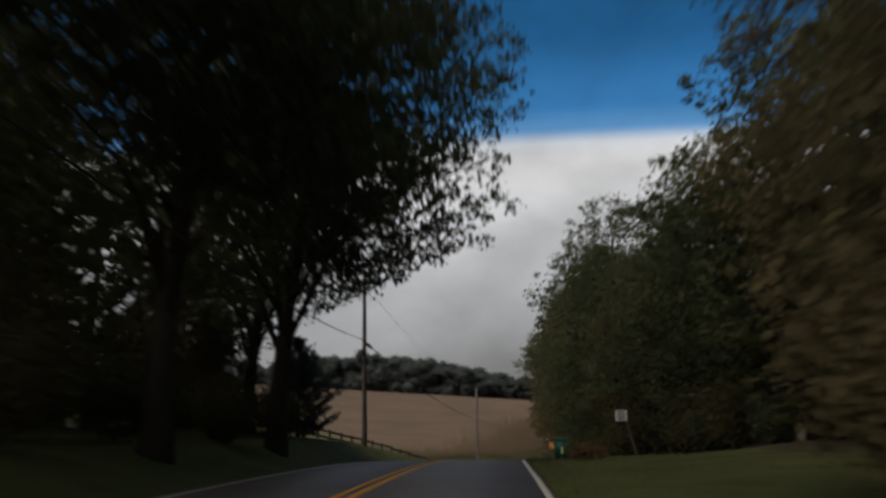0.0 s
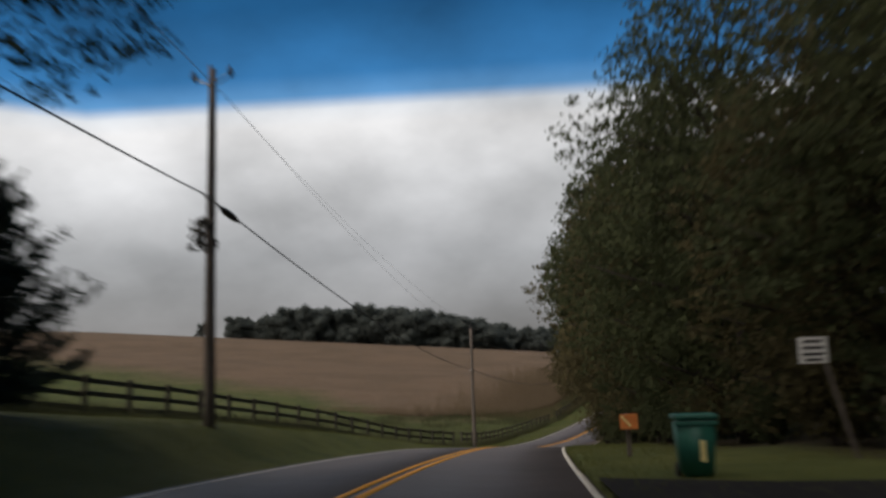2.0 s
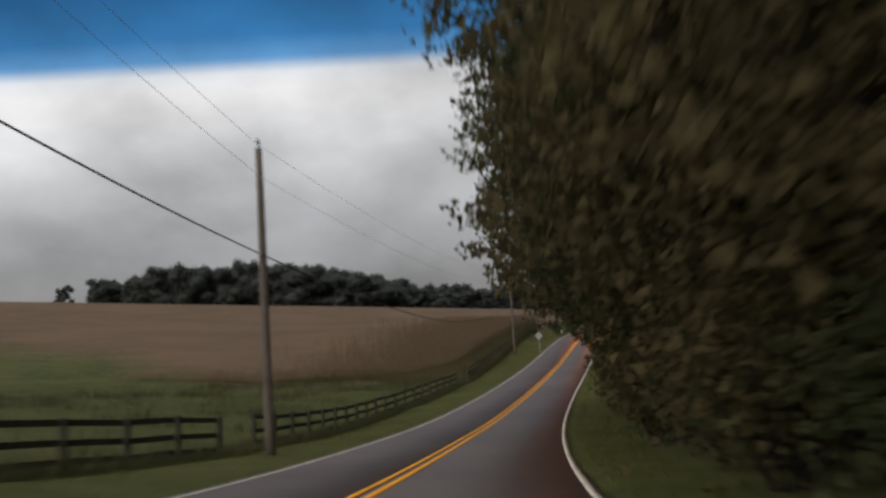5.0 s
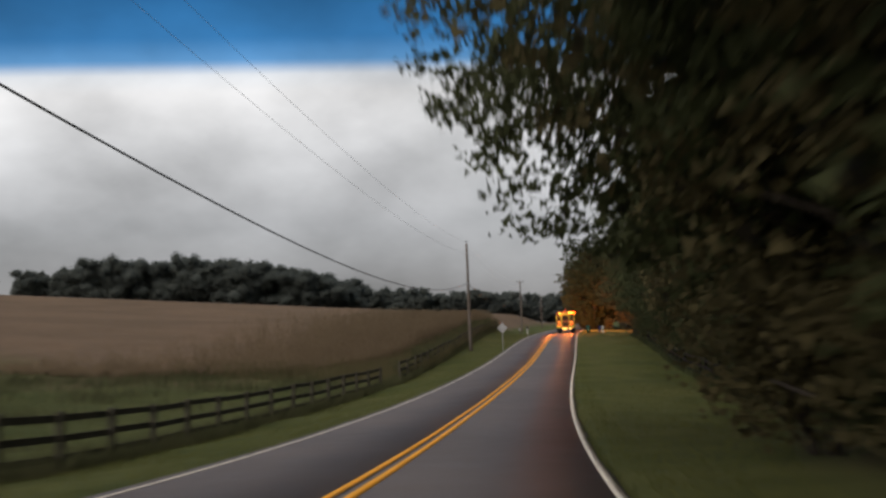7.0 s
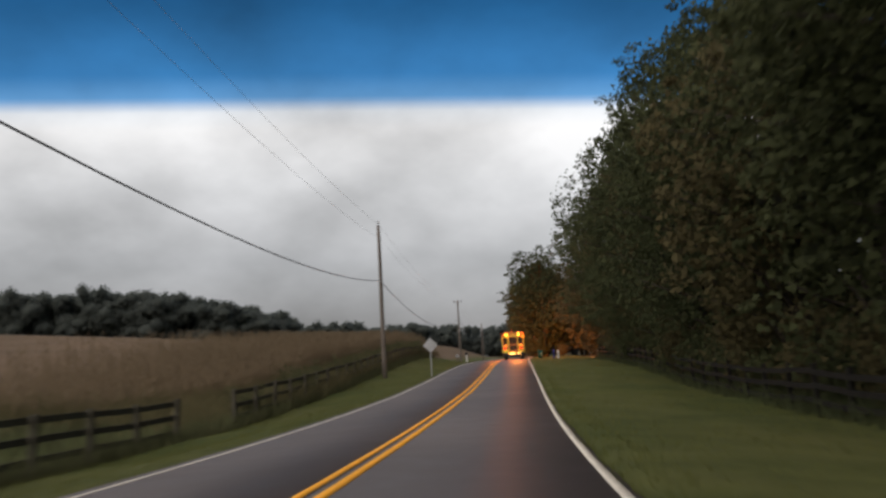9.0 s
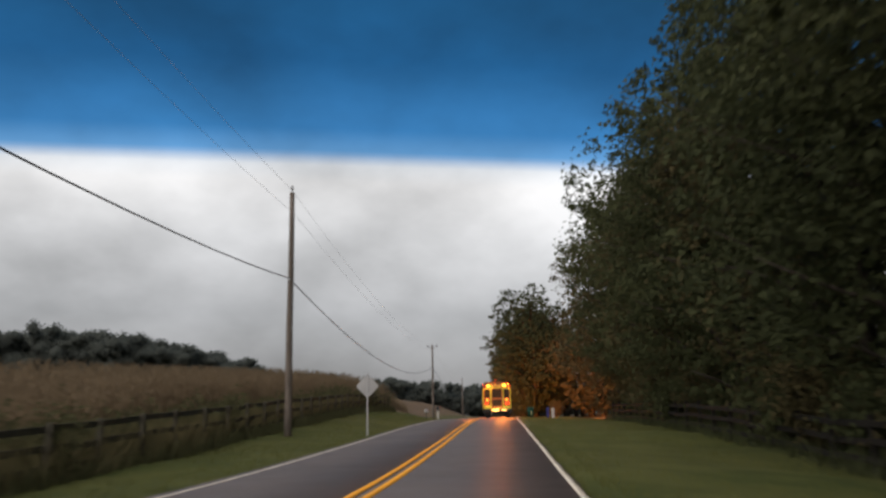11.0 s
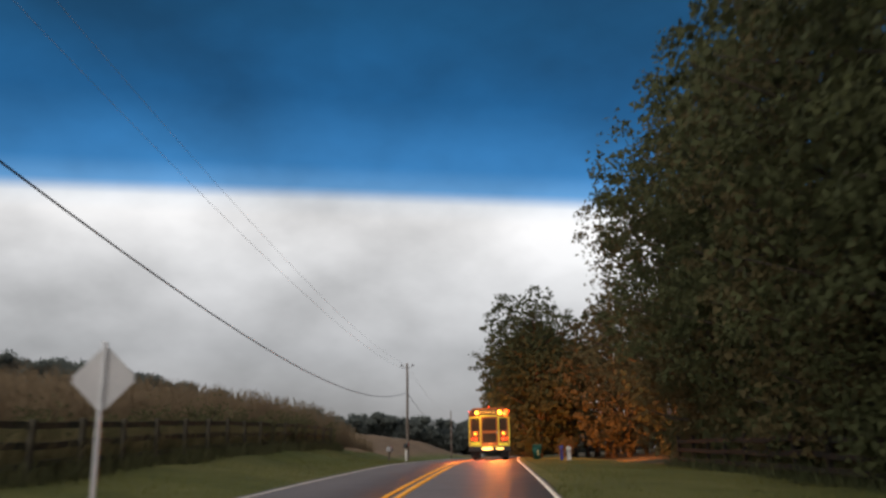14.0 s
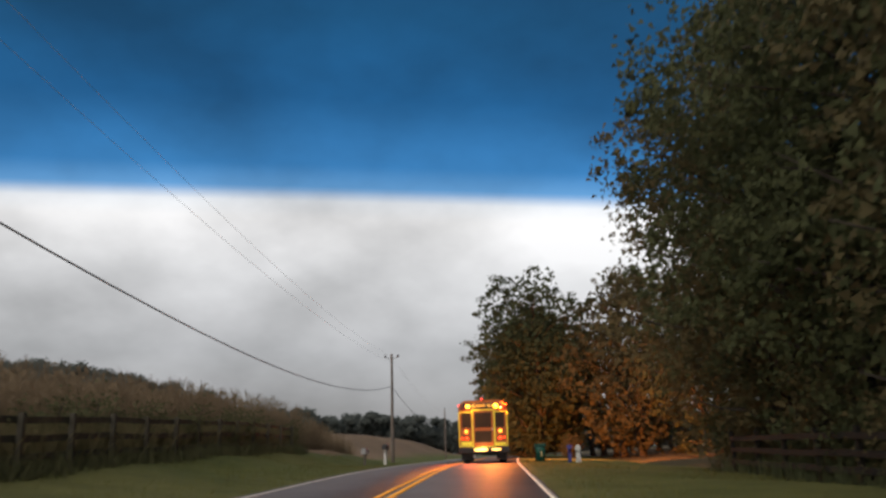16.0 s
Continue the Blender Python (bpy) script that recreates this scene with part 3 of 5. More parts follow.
def make_shrub(seed, height, radius, n, leaf, mat, label):
    rng = np.random.default_rng(seed)
    top = empty("shrub", Matrix.Identity(4), label, "shrub", "shrubs at the wood's edge")
    bm = bmesh.new()
    cc = []
    for k in range(14):
        a, q = rng.uniform(0, 6.28), rng.uniform(0.2, 0.95) * radius
        tip = Vector((q * math.cos(a), q * math.sin(a), height * rng.uniform(0.45, 0.95)))
        tube(bm, [(0.1 * math.cos(a), 0.1 * math.sin(a), -0.2), tip * 0.55, tip], [0.035, 0.022, 0.006], 5)
        for s in (0.45, 0.7, 0.95):
            cc.append(np.array(tip) * s)
    part("stem", bm, M_BARK, top)
    cc = np.array(cc)
    p = cc[rng.integers(len(cc), size=n)] + rng.normal(size=(n, 3)) * np.array([0.42, 0.42, 0.32]) * radius * 0.55
    p[:, 2] = np.abs(p[:, 2]) + 0.03
    v, f = leaves(p, rng, leaf, leaf * 0.7, 0.3, 3)
    link_mesh("foliage", quick_mesh("foliage", v, f), mat, top)
    return top


def ground_pose(u, y, turn, scale=1.0, tilt=0.0):
    x = at_side(u, y)
    return pose(x, y, gz(x, y), tilt, 0, turn) @ Matrix.Scale(scale, 4)


def place(src, m):
    """A copy at pose m, with its scale."""
    c = copy_thing(src, m)
    c.matrix_basis = m
    return c


FIRST = set()


def stand(src, m):
    """Moves the first one there, copies afterwards."""
    if src.name not in FIRST:
        FIRST.add(src.name)
        src.matrix_basis = m
        return src
    return place(src, m)


EDGE_LABEL = "tall dark green tree leafy down to the ground"
OLIVE_LABEL = "olive green tree turning brown, leafy to the ground"
edge_trees = [make_tree(11, 19, 5.0, 0.8, 15000, 0.205, M_LEAF_OPEN, 0.0, EDGE_LABEL, 10, 0.55, 1.6),
              make_tree(12, 21, 5.2, 1.0, 15000, 0.205, M_LEAF_OPEN, 0.3, EDGE_LABEL, 10, 0.55, 1.6),
              make_tree(13, 17, 4.9, 0.6, 14500, 0.205, M_LEAF_OLIVE, -0.2, OLIVE_LABEL, 9, 0.55, 1.6),
              make_tree(14, 22, 5.6, 2.0, 15500, 0.205, M_LEAF_OPEN, 0.2, "tall spreading broadleaf tree with a ragged crown", 10, 0.55, 1.6)]
near_trees = [make_tree(15, 18.5, 5.7, 0.5, 24000, 0.155, M_LEAF, -0.4, EDGE_LABEL, 11, 0.5, 1.65, 3),
              make_tree(16, 17.5, 5.8, 0.4, 24000, 0.155, M_LEAF_OLIVE, 0.3, OLIVE_LABEL, 11, 0.5, 1.65, 3),
              make_tree(17, 20, 5.8, 0.6, 24000, 0.155, M_LEAF, 0.2, EDGE_LABEL, 11, 0.5, 1.65, 3)]
back_trees = [make_tree(21, 21, 5.2, 1.6, 4600, 0.46, M_LEAF, 0.0, "dark broadleaf tree deeper in the wood", 7, 0),
              make_tree(22, 23, 5.6, 2.0, 4600, 0.46, M_LEAF, 0.4, "dark broadleaf tree deeper in the wood", 7, 0)]
broad_trees = [make_tree(61, 15.5, 6.2, 0.6, 19000, 0.225, M_LEAF_OLIVE, 0.0, "broad flat-topped dark tree beyond the stopped bus", 10, 0.3, 2.0, 3, 0.12),
               make_tree(62, 17.0, 6.0, 0.6, 19000, 0.225, M_LEAF, 0.2, "broad flat-topped dark tree beyond the stopped bus", 10, 0.3, 2.0, 3, 0.15)]
arch_tree = make_tree(31, 18, 6.0, 5.0, 34000, 0.142, M_LEAF, 3.0, "big dark tree whose boughs arch over the lane", 9, 0.45, 1.8, 3)
low_arch_tree = make_tree(33, 14.5, 6.2, 3.4, 48000, 0.15, M_LEAF, 3.4, "dark tree whose low boughs hang over the lane", 8, 0.36, 1.8, 3)
shrubs = [make_shrub(41, 2.6, 1.7, 3300, 0.155, M_LEAF, "dense dark green shrub at the edge of the wood"),
          make_shrub(42, 3.4, 1.9, 3500, 0.165, M_LEAF_OLIVE, "tangled olive brown shrub at the edge of the wood")]
verge_shrubs = [make_shrub(44, 2.6, 1.7, 1900, 0.22, M_LEAF, "leafy green shrub at the foot of the wood"),
                make_shrub(45, 3.2, 1.9, 2000, 0.23, M_LEAF_OLIVE, "tangled olive brown shrub at the foot of the wood")]

rng_t = random.Random(5)
# wood on the right: distance of the front row from the road's middle along the drive
WOOD_Y = [-130, -95, -62, -46, -40, -36, -27, -18, 10, 18, 34, 60, 112, 117, 123, 149, 156, 195]
WOOD_U = [17, 17, 16.0, 12.2, 10.4, 9.4, 8.8, 7.15, 7.6, 9.4, 13.0, 12.7, 12.8, 14.2, 24.0, 24.0, 5.6, 4.6]
WOOD_S = [1.0, 1.0, 0.96, 0.70, 0.78, 0.86, 0.94, 0.97, 0.98, 0.98, 1.0, 1.0, 1.0, 1.0, 0.8, 0.8, 0.80, 0.82]
y = -90.0
k = 0
while y < 194:
    u = float(np.interp(y, WOOD_Y, WOOD_U))
    sc = float(np.interp(y, WOOD_Y, WOOD_S))
    e = near_trees[(1 if -20 < y < 24 and k % 2 else k % 3)] if -50 < y < 24 or 62 < y < 114 else edge_trees[k % 4]
    if y > 150:
        e, sc = broad_trees[k % 2], 0.95
    stand(e, ground_pose(u + rng_t.uniform(-0.5, 0.7), y + rng_t.uniform(-0.7, 0.7), rng_t.uniform(0, 360), sc * rng_t.uniform(0.9, 1.08)))
    y += 4.6 if -60 < y < 30 else 5.4
    k += 1
for row, du in ((0, 6.0), (1, 12.0), (2, 18.0)):
    y = -92.0 + 3 * row if row < 2 else 152.0
    while y < 206:
        u = float(np.interp(y, WOOD_Y, WOOD_U)) + du
        sc = max(float(np.interp(y, WOOD_Y, WOOD_S)), 1.16 if -56 < y < -12 and row else 0.0)
        stand(back_trees[k % 2], ground_pose(u + rng_t.uniform(-1, 1), y + rng_t.uniform(-1, 1), rng_t.uniform(0, 360), sc * rng_t.uniform(0.85, 1.0)))
        y += 8.6 + row
        k += 1
y = -84.0
while y < 182:
    u = float(np.interp(y, WOOD_Y, WOOD_U)) - (1.9 if -38 < y < 20 else 2.0)
    stand((shrubs if -42 < y < 26 else verge_shrubs)[k % 2], ground_pose(u + rng_t.uniform(-0.3, 1.0), y, rng_t.uniform(0, 360), rng_t.uniform(0.55, 0.95)))
    y += rng_t.uniform(2.2, 3.4)
    k += 1
stand(broad_trees[0], ground_pose(3.6, 163, 80, 0.55))
stand(broad_trees[1], ground_pose(4.6, 170, 160, 0.55))
# a bough of the wood reaching over the lane where it falls back
stand(low_arch_tree, ground_pose(8.3, 16.0, 185, 1.12))
stand(arch_tree, ground_pose(7.8, 9.0, 170, 0.9))
for u, y, tn, sc in ((8.0, -3.0, 180, 1.0), (8.6, -10.0, 186, 0.95), (8.4, 3.5, 174, 0.95), (7.5, 5.2, 179, 0.98)):
    stand(arch_tree, ground_pose(u, y, tn, sc))
# second rank behind the low trees by the drive
stand(near_trees[2], ground_pose(17.0, -44.5, 60, 0.84))
stand(near_trees[0], ground_pose(15.4, -38.5, 140, 0.86))

# trees on the left at the start, their boughs over the lane
for u, y, tn, sc in ((-4.9, -66.0, 10, 1.14), (-5.2, -75, -10, 1.1), (-5.6, -83.5, 5, 1.12), (-7.8, -93, 0, 1.05)):
    stand(arch_tree, ground_pose(u, y, tn, sc))
stand(arch_tree, ground_pose(-9.0, -57.0, 5, 1.12))
stand(near_trees[0], ground_pose(-13.0, -56.0, 200, 0.5))
stand(near_trees[1], ground_pose(-10.2, -62.0, 80, 0.55))
# an olive tree close to the lane opposite
stand(near_trees[1], ground_pose(10.4, -79.5, 40, 0.8))
stand(near_trees[2], ground_pose(17.5, 128.0, 20, 0.9))
stand(near_trees[0], ground_pose(16.5, 140.0, 250, 0.9))
stand(shrubs[1], ground_pose(7.0, -80.5, 10, 0.9))
for i, (u, y, sc) in enumerate(((-14, -70, 0.8), (-13, -77, 0.78), (-14.5, -86, 0.85), (-17, -64, 0.7))):
    stand(near_trees[i % 3], ground_pose(u, y, 75 * i, sc))
for u, y in ((-15, -61), (-16, -70), (-15, -80), (-17, -90), (-23, -66), (-24, -78), (-23, -90)):
    stand(back_trees[k % 2], ground_pose(u, y, 40 * k, 0.8))
    k += 1
for u, y, sc in ((-10, -62, 1.1), (-9.0, -67, 1.1), (-10.5, -72, 1.2), (-8.8, -77, 1.1), (-10.5, -82, 1.2), (-12.5, -59, 1.2), (-13.5, -66, 1.4), (-14, -75, 1.4), (-8.6, -59.5, 0.8), (-7.6, -64, 0.6), (-5.7, -69.0, 0.55), (-6.4, -62.0, 0.5),
                 (-7.4, -70.5, 0.6), (-7.8, -56, 0.6), (-10.5, -54, 0.7), (-6.6, -67.5, 0.5), (-7.0, -74, 0.75), (-6.8, -79, 0.7), (-7.2, -84.5, 0.8), (-7.0, -88, 0.8),
                 (-12, -87, 1.3), (-16, -84, 1.4), (-18, -76, 1.4), (-17, -68, 1.3)):
    stand(shrubs[k % 2], ground_pose(u, y, 50 * k, sc))
    k += 1
for u, y, sc in ((-11.5, -63.5, 0.55), (-12, -69.5, 0.6), (-11.5, -76, 0.62), (-12, -83, 0.6), (-15.5, -58.5, 0.5), (-19, -62, 0.55)):
    stand(back_trees[k % 2], ground_pose(u, y, 70 * k, sc))
    k += 1

cedar = make_cedar(51, 5.1, 2.05)
stand(cedar, ground_pose(-7.6, -53.3, 0, 0.92))
stand(cedar, ground_pose(-10.2, -58.8, 120, 1.05))


def make_far_wood(name, spots, seed, label, cards=1250, size=0.75):
    """A distant wood as one mass: lumpy crowns down to the ground, roughened with leaf clumps."""
    rng = np.random.default_rng(seed)
    ball, tri = BALL
    V, F, P = [], [], []
    n = 0
    for x, y, h, r in spots:
        z = gz(x, y)
        for lift in (rng.uniform(0.1, 0.25), rng.uniform(0.25, 0.5), rng.uniform(0.4, 0.68), rng.uniform(0.62, 0.78), 0.84 + rng.uniform(-0.06, 0.04)):
            ph = rng.uniform(0, 6.283, size=6)
            b = ball
            lump = 1 + 0.14 * np.sin(4.1 * b[:, 0] + ph[0]) * np.sin(3.7 * b[:, 1] + ph[1]) + 0.10 * np.sin(5.3 * b[:, 2] + ph[2] + 2 * b[:, 0]) + 0.04 * rng.normal(size=len(b))
            rr = r * rng.uniform(0.6, 0.85)
            rz = (0.2 if lift < 0.7 else 0.17) * h
            ox, oy = rng.normal(size=2) * 0.7 * r
            mid = np.array([x + ox, y + oy, z + h * lift])
            c = mid + b * lump[:, None] * np.array([rr, rr, rz])
            V.append(mid + (c - mid) * 0.66)
            F.append(tri + n * len(b))
            n += 1
            q = rng.dirichlet((1, 1, 1), size=cards // 5)[:, :, None] * (c - mid)[tri[rng.integers(len(tri), size=cards // 5)]]
            P.append(mid + q.sum(1) * rng.uniform(0.64, 1.12, size=(cards // 5, 1)) + rng.normal(size=(cards // 5, 3)) * 0.15)
    v2, f2 = leaves(np.concatenate(P), rng, size, size * 0.8, 0, 3)
    base = sum(len(v) for v in V)
    me = quick_mesh(name, np.concatenate(V + [v2]), np.concatenate(F + [f2 + base]))
    me.polygons.foreach_set("use_smooth", [True] * len(me.polygons))
    return tagged(link_mesh(name, me, M_HAZEDLEAF), label, "woodland", kind="stuff")


rng_f = random.Random(9)
spots = []
# big block of trees on the hill crest, a small clump and a lone tree beside it
for i in range(230):
    t = rng_f.random()
    x = -216 + 116 * t
    y = 336 + rng_f.uniform(-6, 34) - 4 * t
    crest = float(np.interp(x, [-216, -205, -165, -130, -100], [45.5, 47.0, 46.6, 41.0, 33.5]))
    spots.append((x, y, crest - gz(x, y) + rng_f.uniform(-4.0, 0.4), rng_f.uniform(4.2, 6.2)))
for i in range(45):
    spots.append((-243 + 30 * rng_f.random(), 336 + rng_f.uniform(-4, 14), rng_f.uniform(8.5, 12), rng_f.uniform(2.8, 4.0)))
make_far_wood("hill_wood", spots, 3, "grey-green wood along the crest of the crop hill, haze in its colour")
spots = [(-263, 342, 9.4, 2.5), (-261.8, 343, 8.8, 2.2), (-264.4, 342, 8.0, 2.0), (-270, 346, 4.2, 1.7)]
make_far_wood("lone_crest_trees", spots, 4, "lone small tree and bush on the hill crest", 600, 0.5)
spots = []
for i in range(240):
    x = -170 + 330 * rng_f.random()
    spots.append((x, 488 + rng_f.uniform(-10, 40) - 0.1 * abs(x), rng_f.uniform(12.5, 18), rng_f.uniform(4, 5.5)))
for i in range(70):
    spots.append((-150 + 190 * rng_f.random(), 480 + rng_f.uniform(-4, 4), rng_f.uniform(9, 11.5), rng_f.uniform(3.5, 5)))
make_far_wood("far_tree_line", spots, 6, "low tree line across the valley, haze in its colour", 480, 1.3)


# ---------- fences ----------
def share(name, src, m, parent):
    ob = new(name, src)
    ob.parent = parent
    ob.matrix_local = m
    return ob


def make_post_mesh(mat):
    bm = bmesh.new()
    box(bm, -0.065, 0.065, -0.065, 0.065, -0.35, 1.27, 0.012)
    me = bpy.data.meshes.new("post")
    bm.to_mesh(me)
    bm.free()
    me.materials.append(mat)
    return me


def make_rail_mesh(mat):
    bm = bmesh.new()
    box(bm, -0.5, 0.5, -0.02, 0.02, -0.075, 0.075, 0.006)
    me = bpy.data.meshes.new("rail")
    bm.to_mesh(me)
    bm.free()
    me.materials.append(mat)
    return me


POST, RAIL = make_post_mesh(M_FENCE), make_rail_mesh(M_FENCE)
POST_SHADED, RAIL_SHADED = make_post_mesh(M_SHADEDFENCE), make_rail_mesh(M_SHADEDFENCE)


def make_fence(pts, label, heights=(0.32, 0.72, 1.14), sag=0.03, pieces=(POST, RAIL)):
    """Posts along the plan's points with boards nailed between them."""
    f = empty("fence", Matrix.Identity(4), label, "fence", "board fences")
    rr = random.Random(len(pts))
    tops = []
    for x, y in pts:
        p = Vector((x, y, gz(x, y) + rr.uniform(-sag, sag)))
        tops.append(p)
        share("post", pieces[0], Matrix.Translation(p) @ pose(0, 0, 0, rr.uniform(-2, 2), rr.uniform(-2, 2), rr.uniform(-8, 8)), f)
    for a, b in zip(tops, tops[1:]):
        d = b - a
        rot = d.to_track_quat("X", "Z").to_matrix().to_4x4()
        off = rot @ Vector((0, 0.085, 0))
        for h in heights:
            j = rr.uniform(-0.025, 0.025)
            share("rail", pieces[1], Matrix.Translation((a + b) / 2 + Vector((0, 0, h + j)) + off) @ rot @ Matrix.Diagonal((d.length + 0.1, 1, 1, 1)), f)
    return f


def fence_line(y0, y1, us, ys, spacing=2.44):
    out = []
    y = y0
    while y <= y1 + 0.01:
        out.append((at_side(float(np.interp(y, ys, us)), y), y))
        y += spacing * float(np.interp(y, _fy, _fc))
    return out


FU, FY = [-11.5, -11, -9.2, -6.8, -8.0, -7.6, -7.4, -7.4, -8.0, -8.6], [-62, -46, -25, 0, 25, 47, 53, 79, 110, 150]
make_fence(fence_line(-63.0, -0.3, FU, FY), "dark weathered three-board fence along the crop field")
make_fence(fence_line(2.2, 48.7, FU, FY), "dark weathered three-board fence beside the grass verge")
make_fence(fence_line(53.2, 126.0, FU, FY), "dark board fence partly overgrown below the tall crop")
make_fence(fence_line(24.0, 111.0, [9.2, 10.0, 10.0, 9.8], [24, 34, 100, 111]), "black board fence at the foot of the wood, darkened for shade", (0.3, 0.68, 1.06), 0.05, (POST_SHADED, RAIL_SHADED))


# ---------- poles and lines ----------
def make_pole(x, y, h, cable_h, top_kind, label, lean=(0.0, 0.0)):
    z = gz(x, y)
    p = empty("utility_pole", pose(x, y, z, lean[0], lean[1], 0), label, "utility pole", "utility poles")
    bm = bmesh.new()
    n = 7
    tube(bm, [(0.012 * math.sin(i * 1.7), 0.012 * math.cos(i * 2.1), -0.8 + (h + 0.8) * i / (n - 1)) for i in range(n)], [0.155 - 0.06 * i / (n - 1) for i in range(n)], 14)
    part("shaft", bm, M_POLE, p, smooth=True)
    bm = bmesh.new()
    box(bm, -0.03, 0.03, -0.22, 0.02, cable_h - 0.05, cable_h + 0.05, 0.008)
    tube(bm, [(0, -0.2, cable_h - 0.04), (0, -0.26, cable_h - 0.04)], [0.05, 0.05], 8)
    part("cable_clamp", bm, M_STEEL, p)
    if top_kind == "pin":
        bm = bmesh.new()
        tube(bm, [(0, 0, h - 0.02), (0, 0, h + 0.12), (0, 0, h + 0.16), (0, 0, h + 0.28)], [0.02, 0.02, 0.06, 0.03], 8)
        part("insulator", bm, M_INK, p)
    else:
        for s in (-1, 1):
            bm = bmesh.new()
            tube(bm, [(0.08 * s, 0, h - 0.45), (0.55 * s, 0, h - 0.25)], [0.03, 0.03], 6)
            part("bracket", bm, M_STEEL, p)
            bm = bmesh.new()
            tube(bm, [(0.55 * s, 0, h - 0.32), (0.55 * s, 0, h - 0.2), (0.55 * s, 0, h - 0.05)], [0.05, 0.09, 0.04], 8)
            part("insulator", bm, M_INK, p)
    return p


POLES = [(22.6, -108.0, 9.2, 5.8, "pin"), (2.4, -46.5, 9.2, 5.75, "bracket"), (-5.05, -1.4, 8.8, 5.7, "pin"),
         (-10.35, 78.95, 9.7, 6.12, "pin"), (-13.1, 155.0, 9.2, 6.4, "bracket"), (-16.5, 246.0, 9.0, 5.8, "pin")]
for (px, py, ph, pc, kd), lb in zip(POLES, ("weathered wooden utility pole beside the lane", "weathered wooden utility pole on the grass bank", "slim wooden utility pole by the fence corner",
                                            "grey wooden utility pole behind the road sign", "wooden utility pole with two insulator brackets", "far wooden utility pole beyond the crest")):
    make_pole(px, py, ph, pc, kd, lb)


def hang(name, pts, radius, sags, label, mat=M_CABLE):
    """A line hung from point to point, each span with its own sag."""
    bm = bmesh.new()
    path = []
    for (a, b), sag in zip(zip(pts, pts[1:]), sags):
        a, b = Vector(a), Vector(b)
        for i in range(24):
            t = i / 24
            path.append(a.lerp(b, t) - Vector((0, 0, sag * 4 * t * (1 - t))))
    path.append(Vector(pts[-1]))
    tube(bm, path, [radius] * len(path), 6)
    return tagged(part(name, bm, mat, smooth=True), label, "cable", "overhead lines")


tops = [(x, y, gz(x, y), h, c) for x, y, h, c, kd in POLES]
hang("telephone_cable", [(x, y - 0.24, z + c) for x, y, z, h, c in tops], 0.021, (0.9, 0.70, 2.1, 1.95, 1.5), "thick black telephone cable sagging between poles")
hang("power_line", [(x - (0.5 if i in (1, 4) else 0), y, z + h + 0.1) for i, (x, y, z, h, c) in enumerate(tops)], 0.005, (0.8, 0.7, 1.2, 1.1, 1.0), "thin grey power line hung from the pole tops", M_STRAND)
hang("power_line", [(x + (0.5 if i in (1, 4) else 0.1), y, z + h - 0.9) for i, (x, y, z, h, c) in enumerate(tops)], 0.005, (0.9, 0.8, 1.3, 1.2, 1.1), "thin grey power line below the pole tops", M_STRAND)
# splice sleeve on the cable just past the bank's pole
a, b = Vector((2.4, -46.74, tops[1][2] + 5.75)), Vector((-5.05, -1.64, tops[2][2] + 5.7))
bm = bmesh.new()
q = [a.lerp(b, t) - Vector((0, 0, 0.68 * 4 * t * (1 - t) + 0.03)) for t in (0.018, 0.024, 0.032, 0.04, 0.046)]
tube(bm, q, [0.03, 0.085, 0.1, 0.085, 0.03], 10)
tagged(part("splice_sleeve", bm, M_CABLE, smooth=True), "fat black splice sleeve strapped on the cable", "cable fitting")


def make_vine(x, y, z0, z1, r, n, seed):
    rng = np.random.default_rng(seed)
    z = rng.uniform(z0, z1, size=n)
    a = rng.uniform(0, 6.283, size=n)
    q = r * (0.3 + 0.7 * rng.random(n))
    p = np.stack([x + q * np.cos(a) - 0.22, y + q * np.sin(a), z], -1)
    v, f = leaves(p, rng, 0.2, 0.13, 0.2)
    return tagged(link_mesh("vine", quick_mesh("vine", v, f), M_TWIG), "ragged vine clump clinging to the pole", "vine")


vz = tops[1][2]
make_vine(2.4, -46.5, vz + 4.4, vz + 5.2, 0.38, 120, 1)


# ---------- signs, boxes, bin ----------
def make_warning_sign(x, y):
    z = gz(x, y)
    s = empty("road_sign", pose(x, y, z, 0, 0, 4), "diamond warning sign seen from its bare grey back", "road sign")
    bm = bmesh.new()
    box(bm, -0.03, 0.03, -0.02, 0.02, -0.4, 2.56, 0.006)
    part("post", bm, M_STEEL, s)
    bm = bmesh.new()
    h = 0.49
    vs = [bm.verts.new((dx, 0.035, 2.03 + dz)) for dx, dz in ((0, -h), (h, 0), (0, h), (-h, 0))]
    face = bm.faces.new(vs)
    r = bmesh.ops.extrude_face_region(bm, geom=[face])
    bmesh.ops.translate(bm, vec=(0, 0.006, 0), verts=[g for g in r["geom"] if isinstance(g, bmesh.types.BMVert)])
    bmesh.ops.bevel(bm, geom=[e for e in bm.edges if abs(e.verts[0].co.y - e.verts[1].co.y) > 0.003], offset=0.05, segments=3, affect="EDGES")
    part("plate", bm, M_SIGNBACK, s)
    for dz in (-0.28, 0.28):
        bm = bmesh.new()
        tube(bm, [(0, -0.03, 2.03 + dz), (0, 0.03, 2.03 + dz)], [0.018, 0.018], 6)
        part("bolt", bm, M_STEEL, s)
    return s


make_warning_sign(-7.75, 81.6)


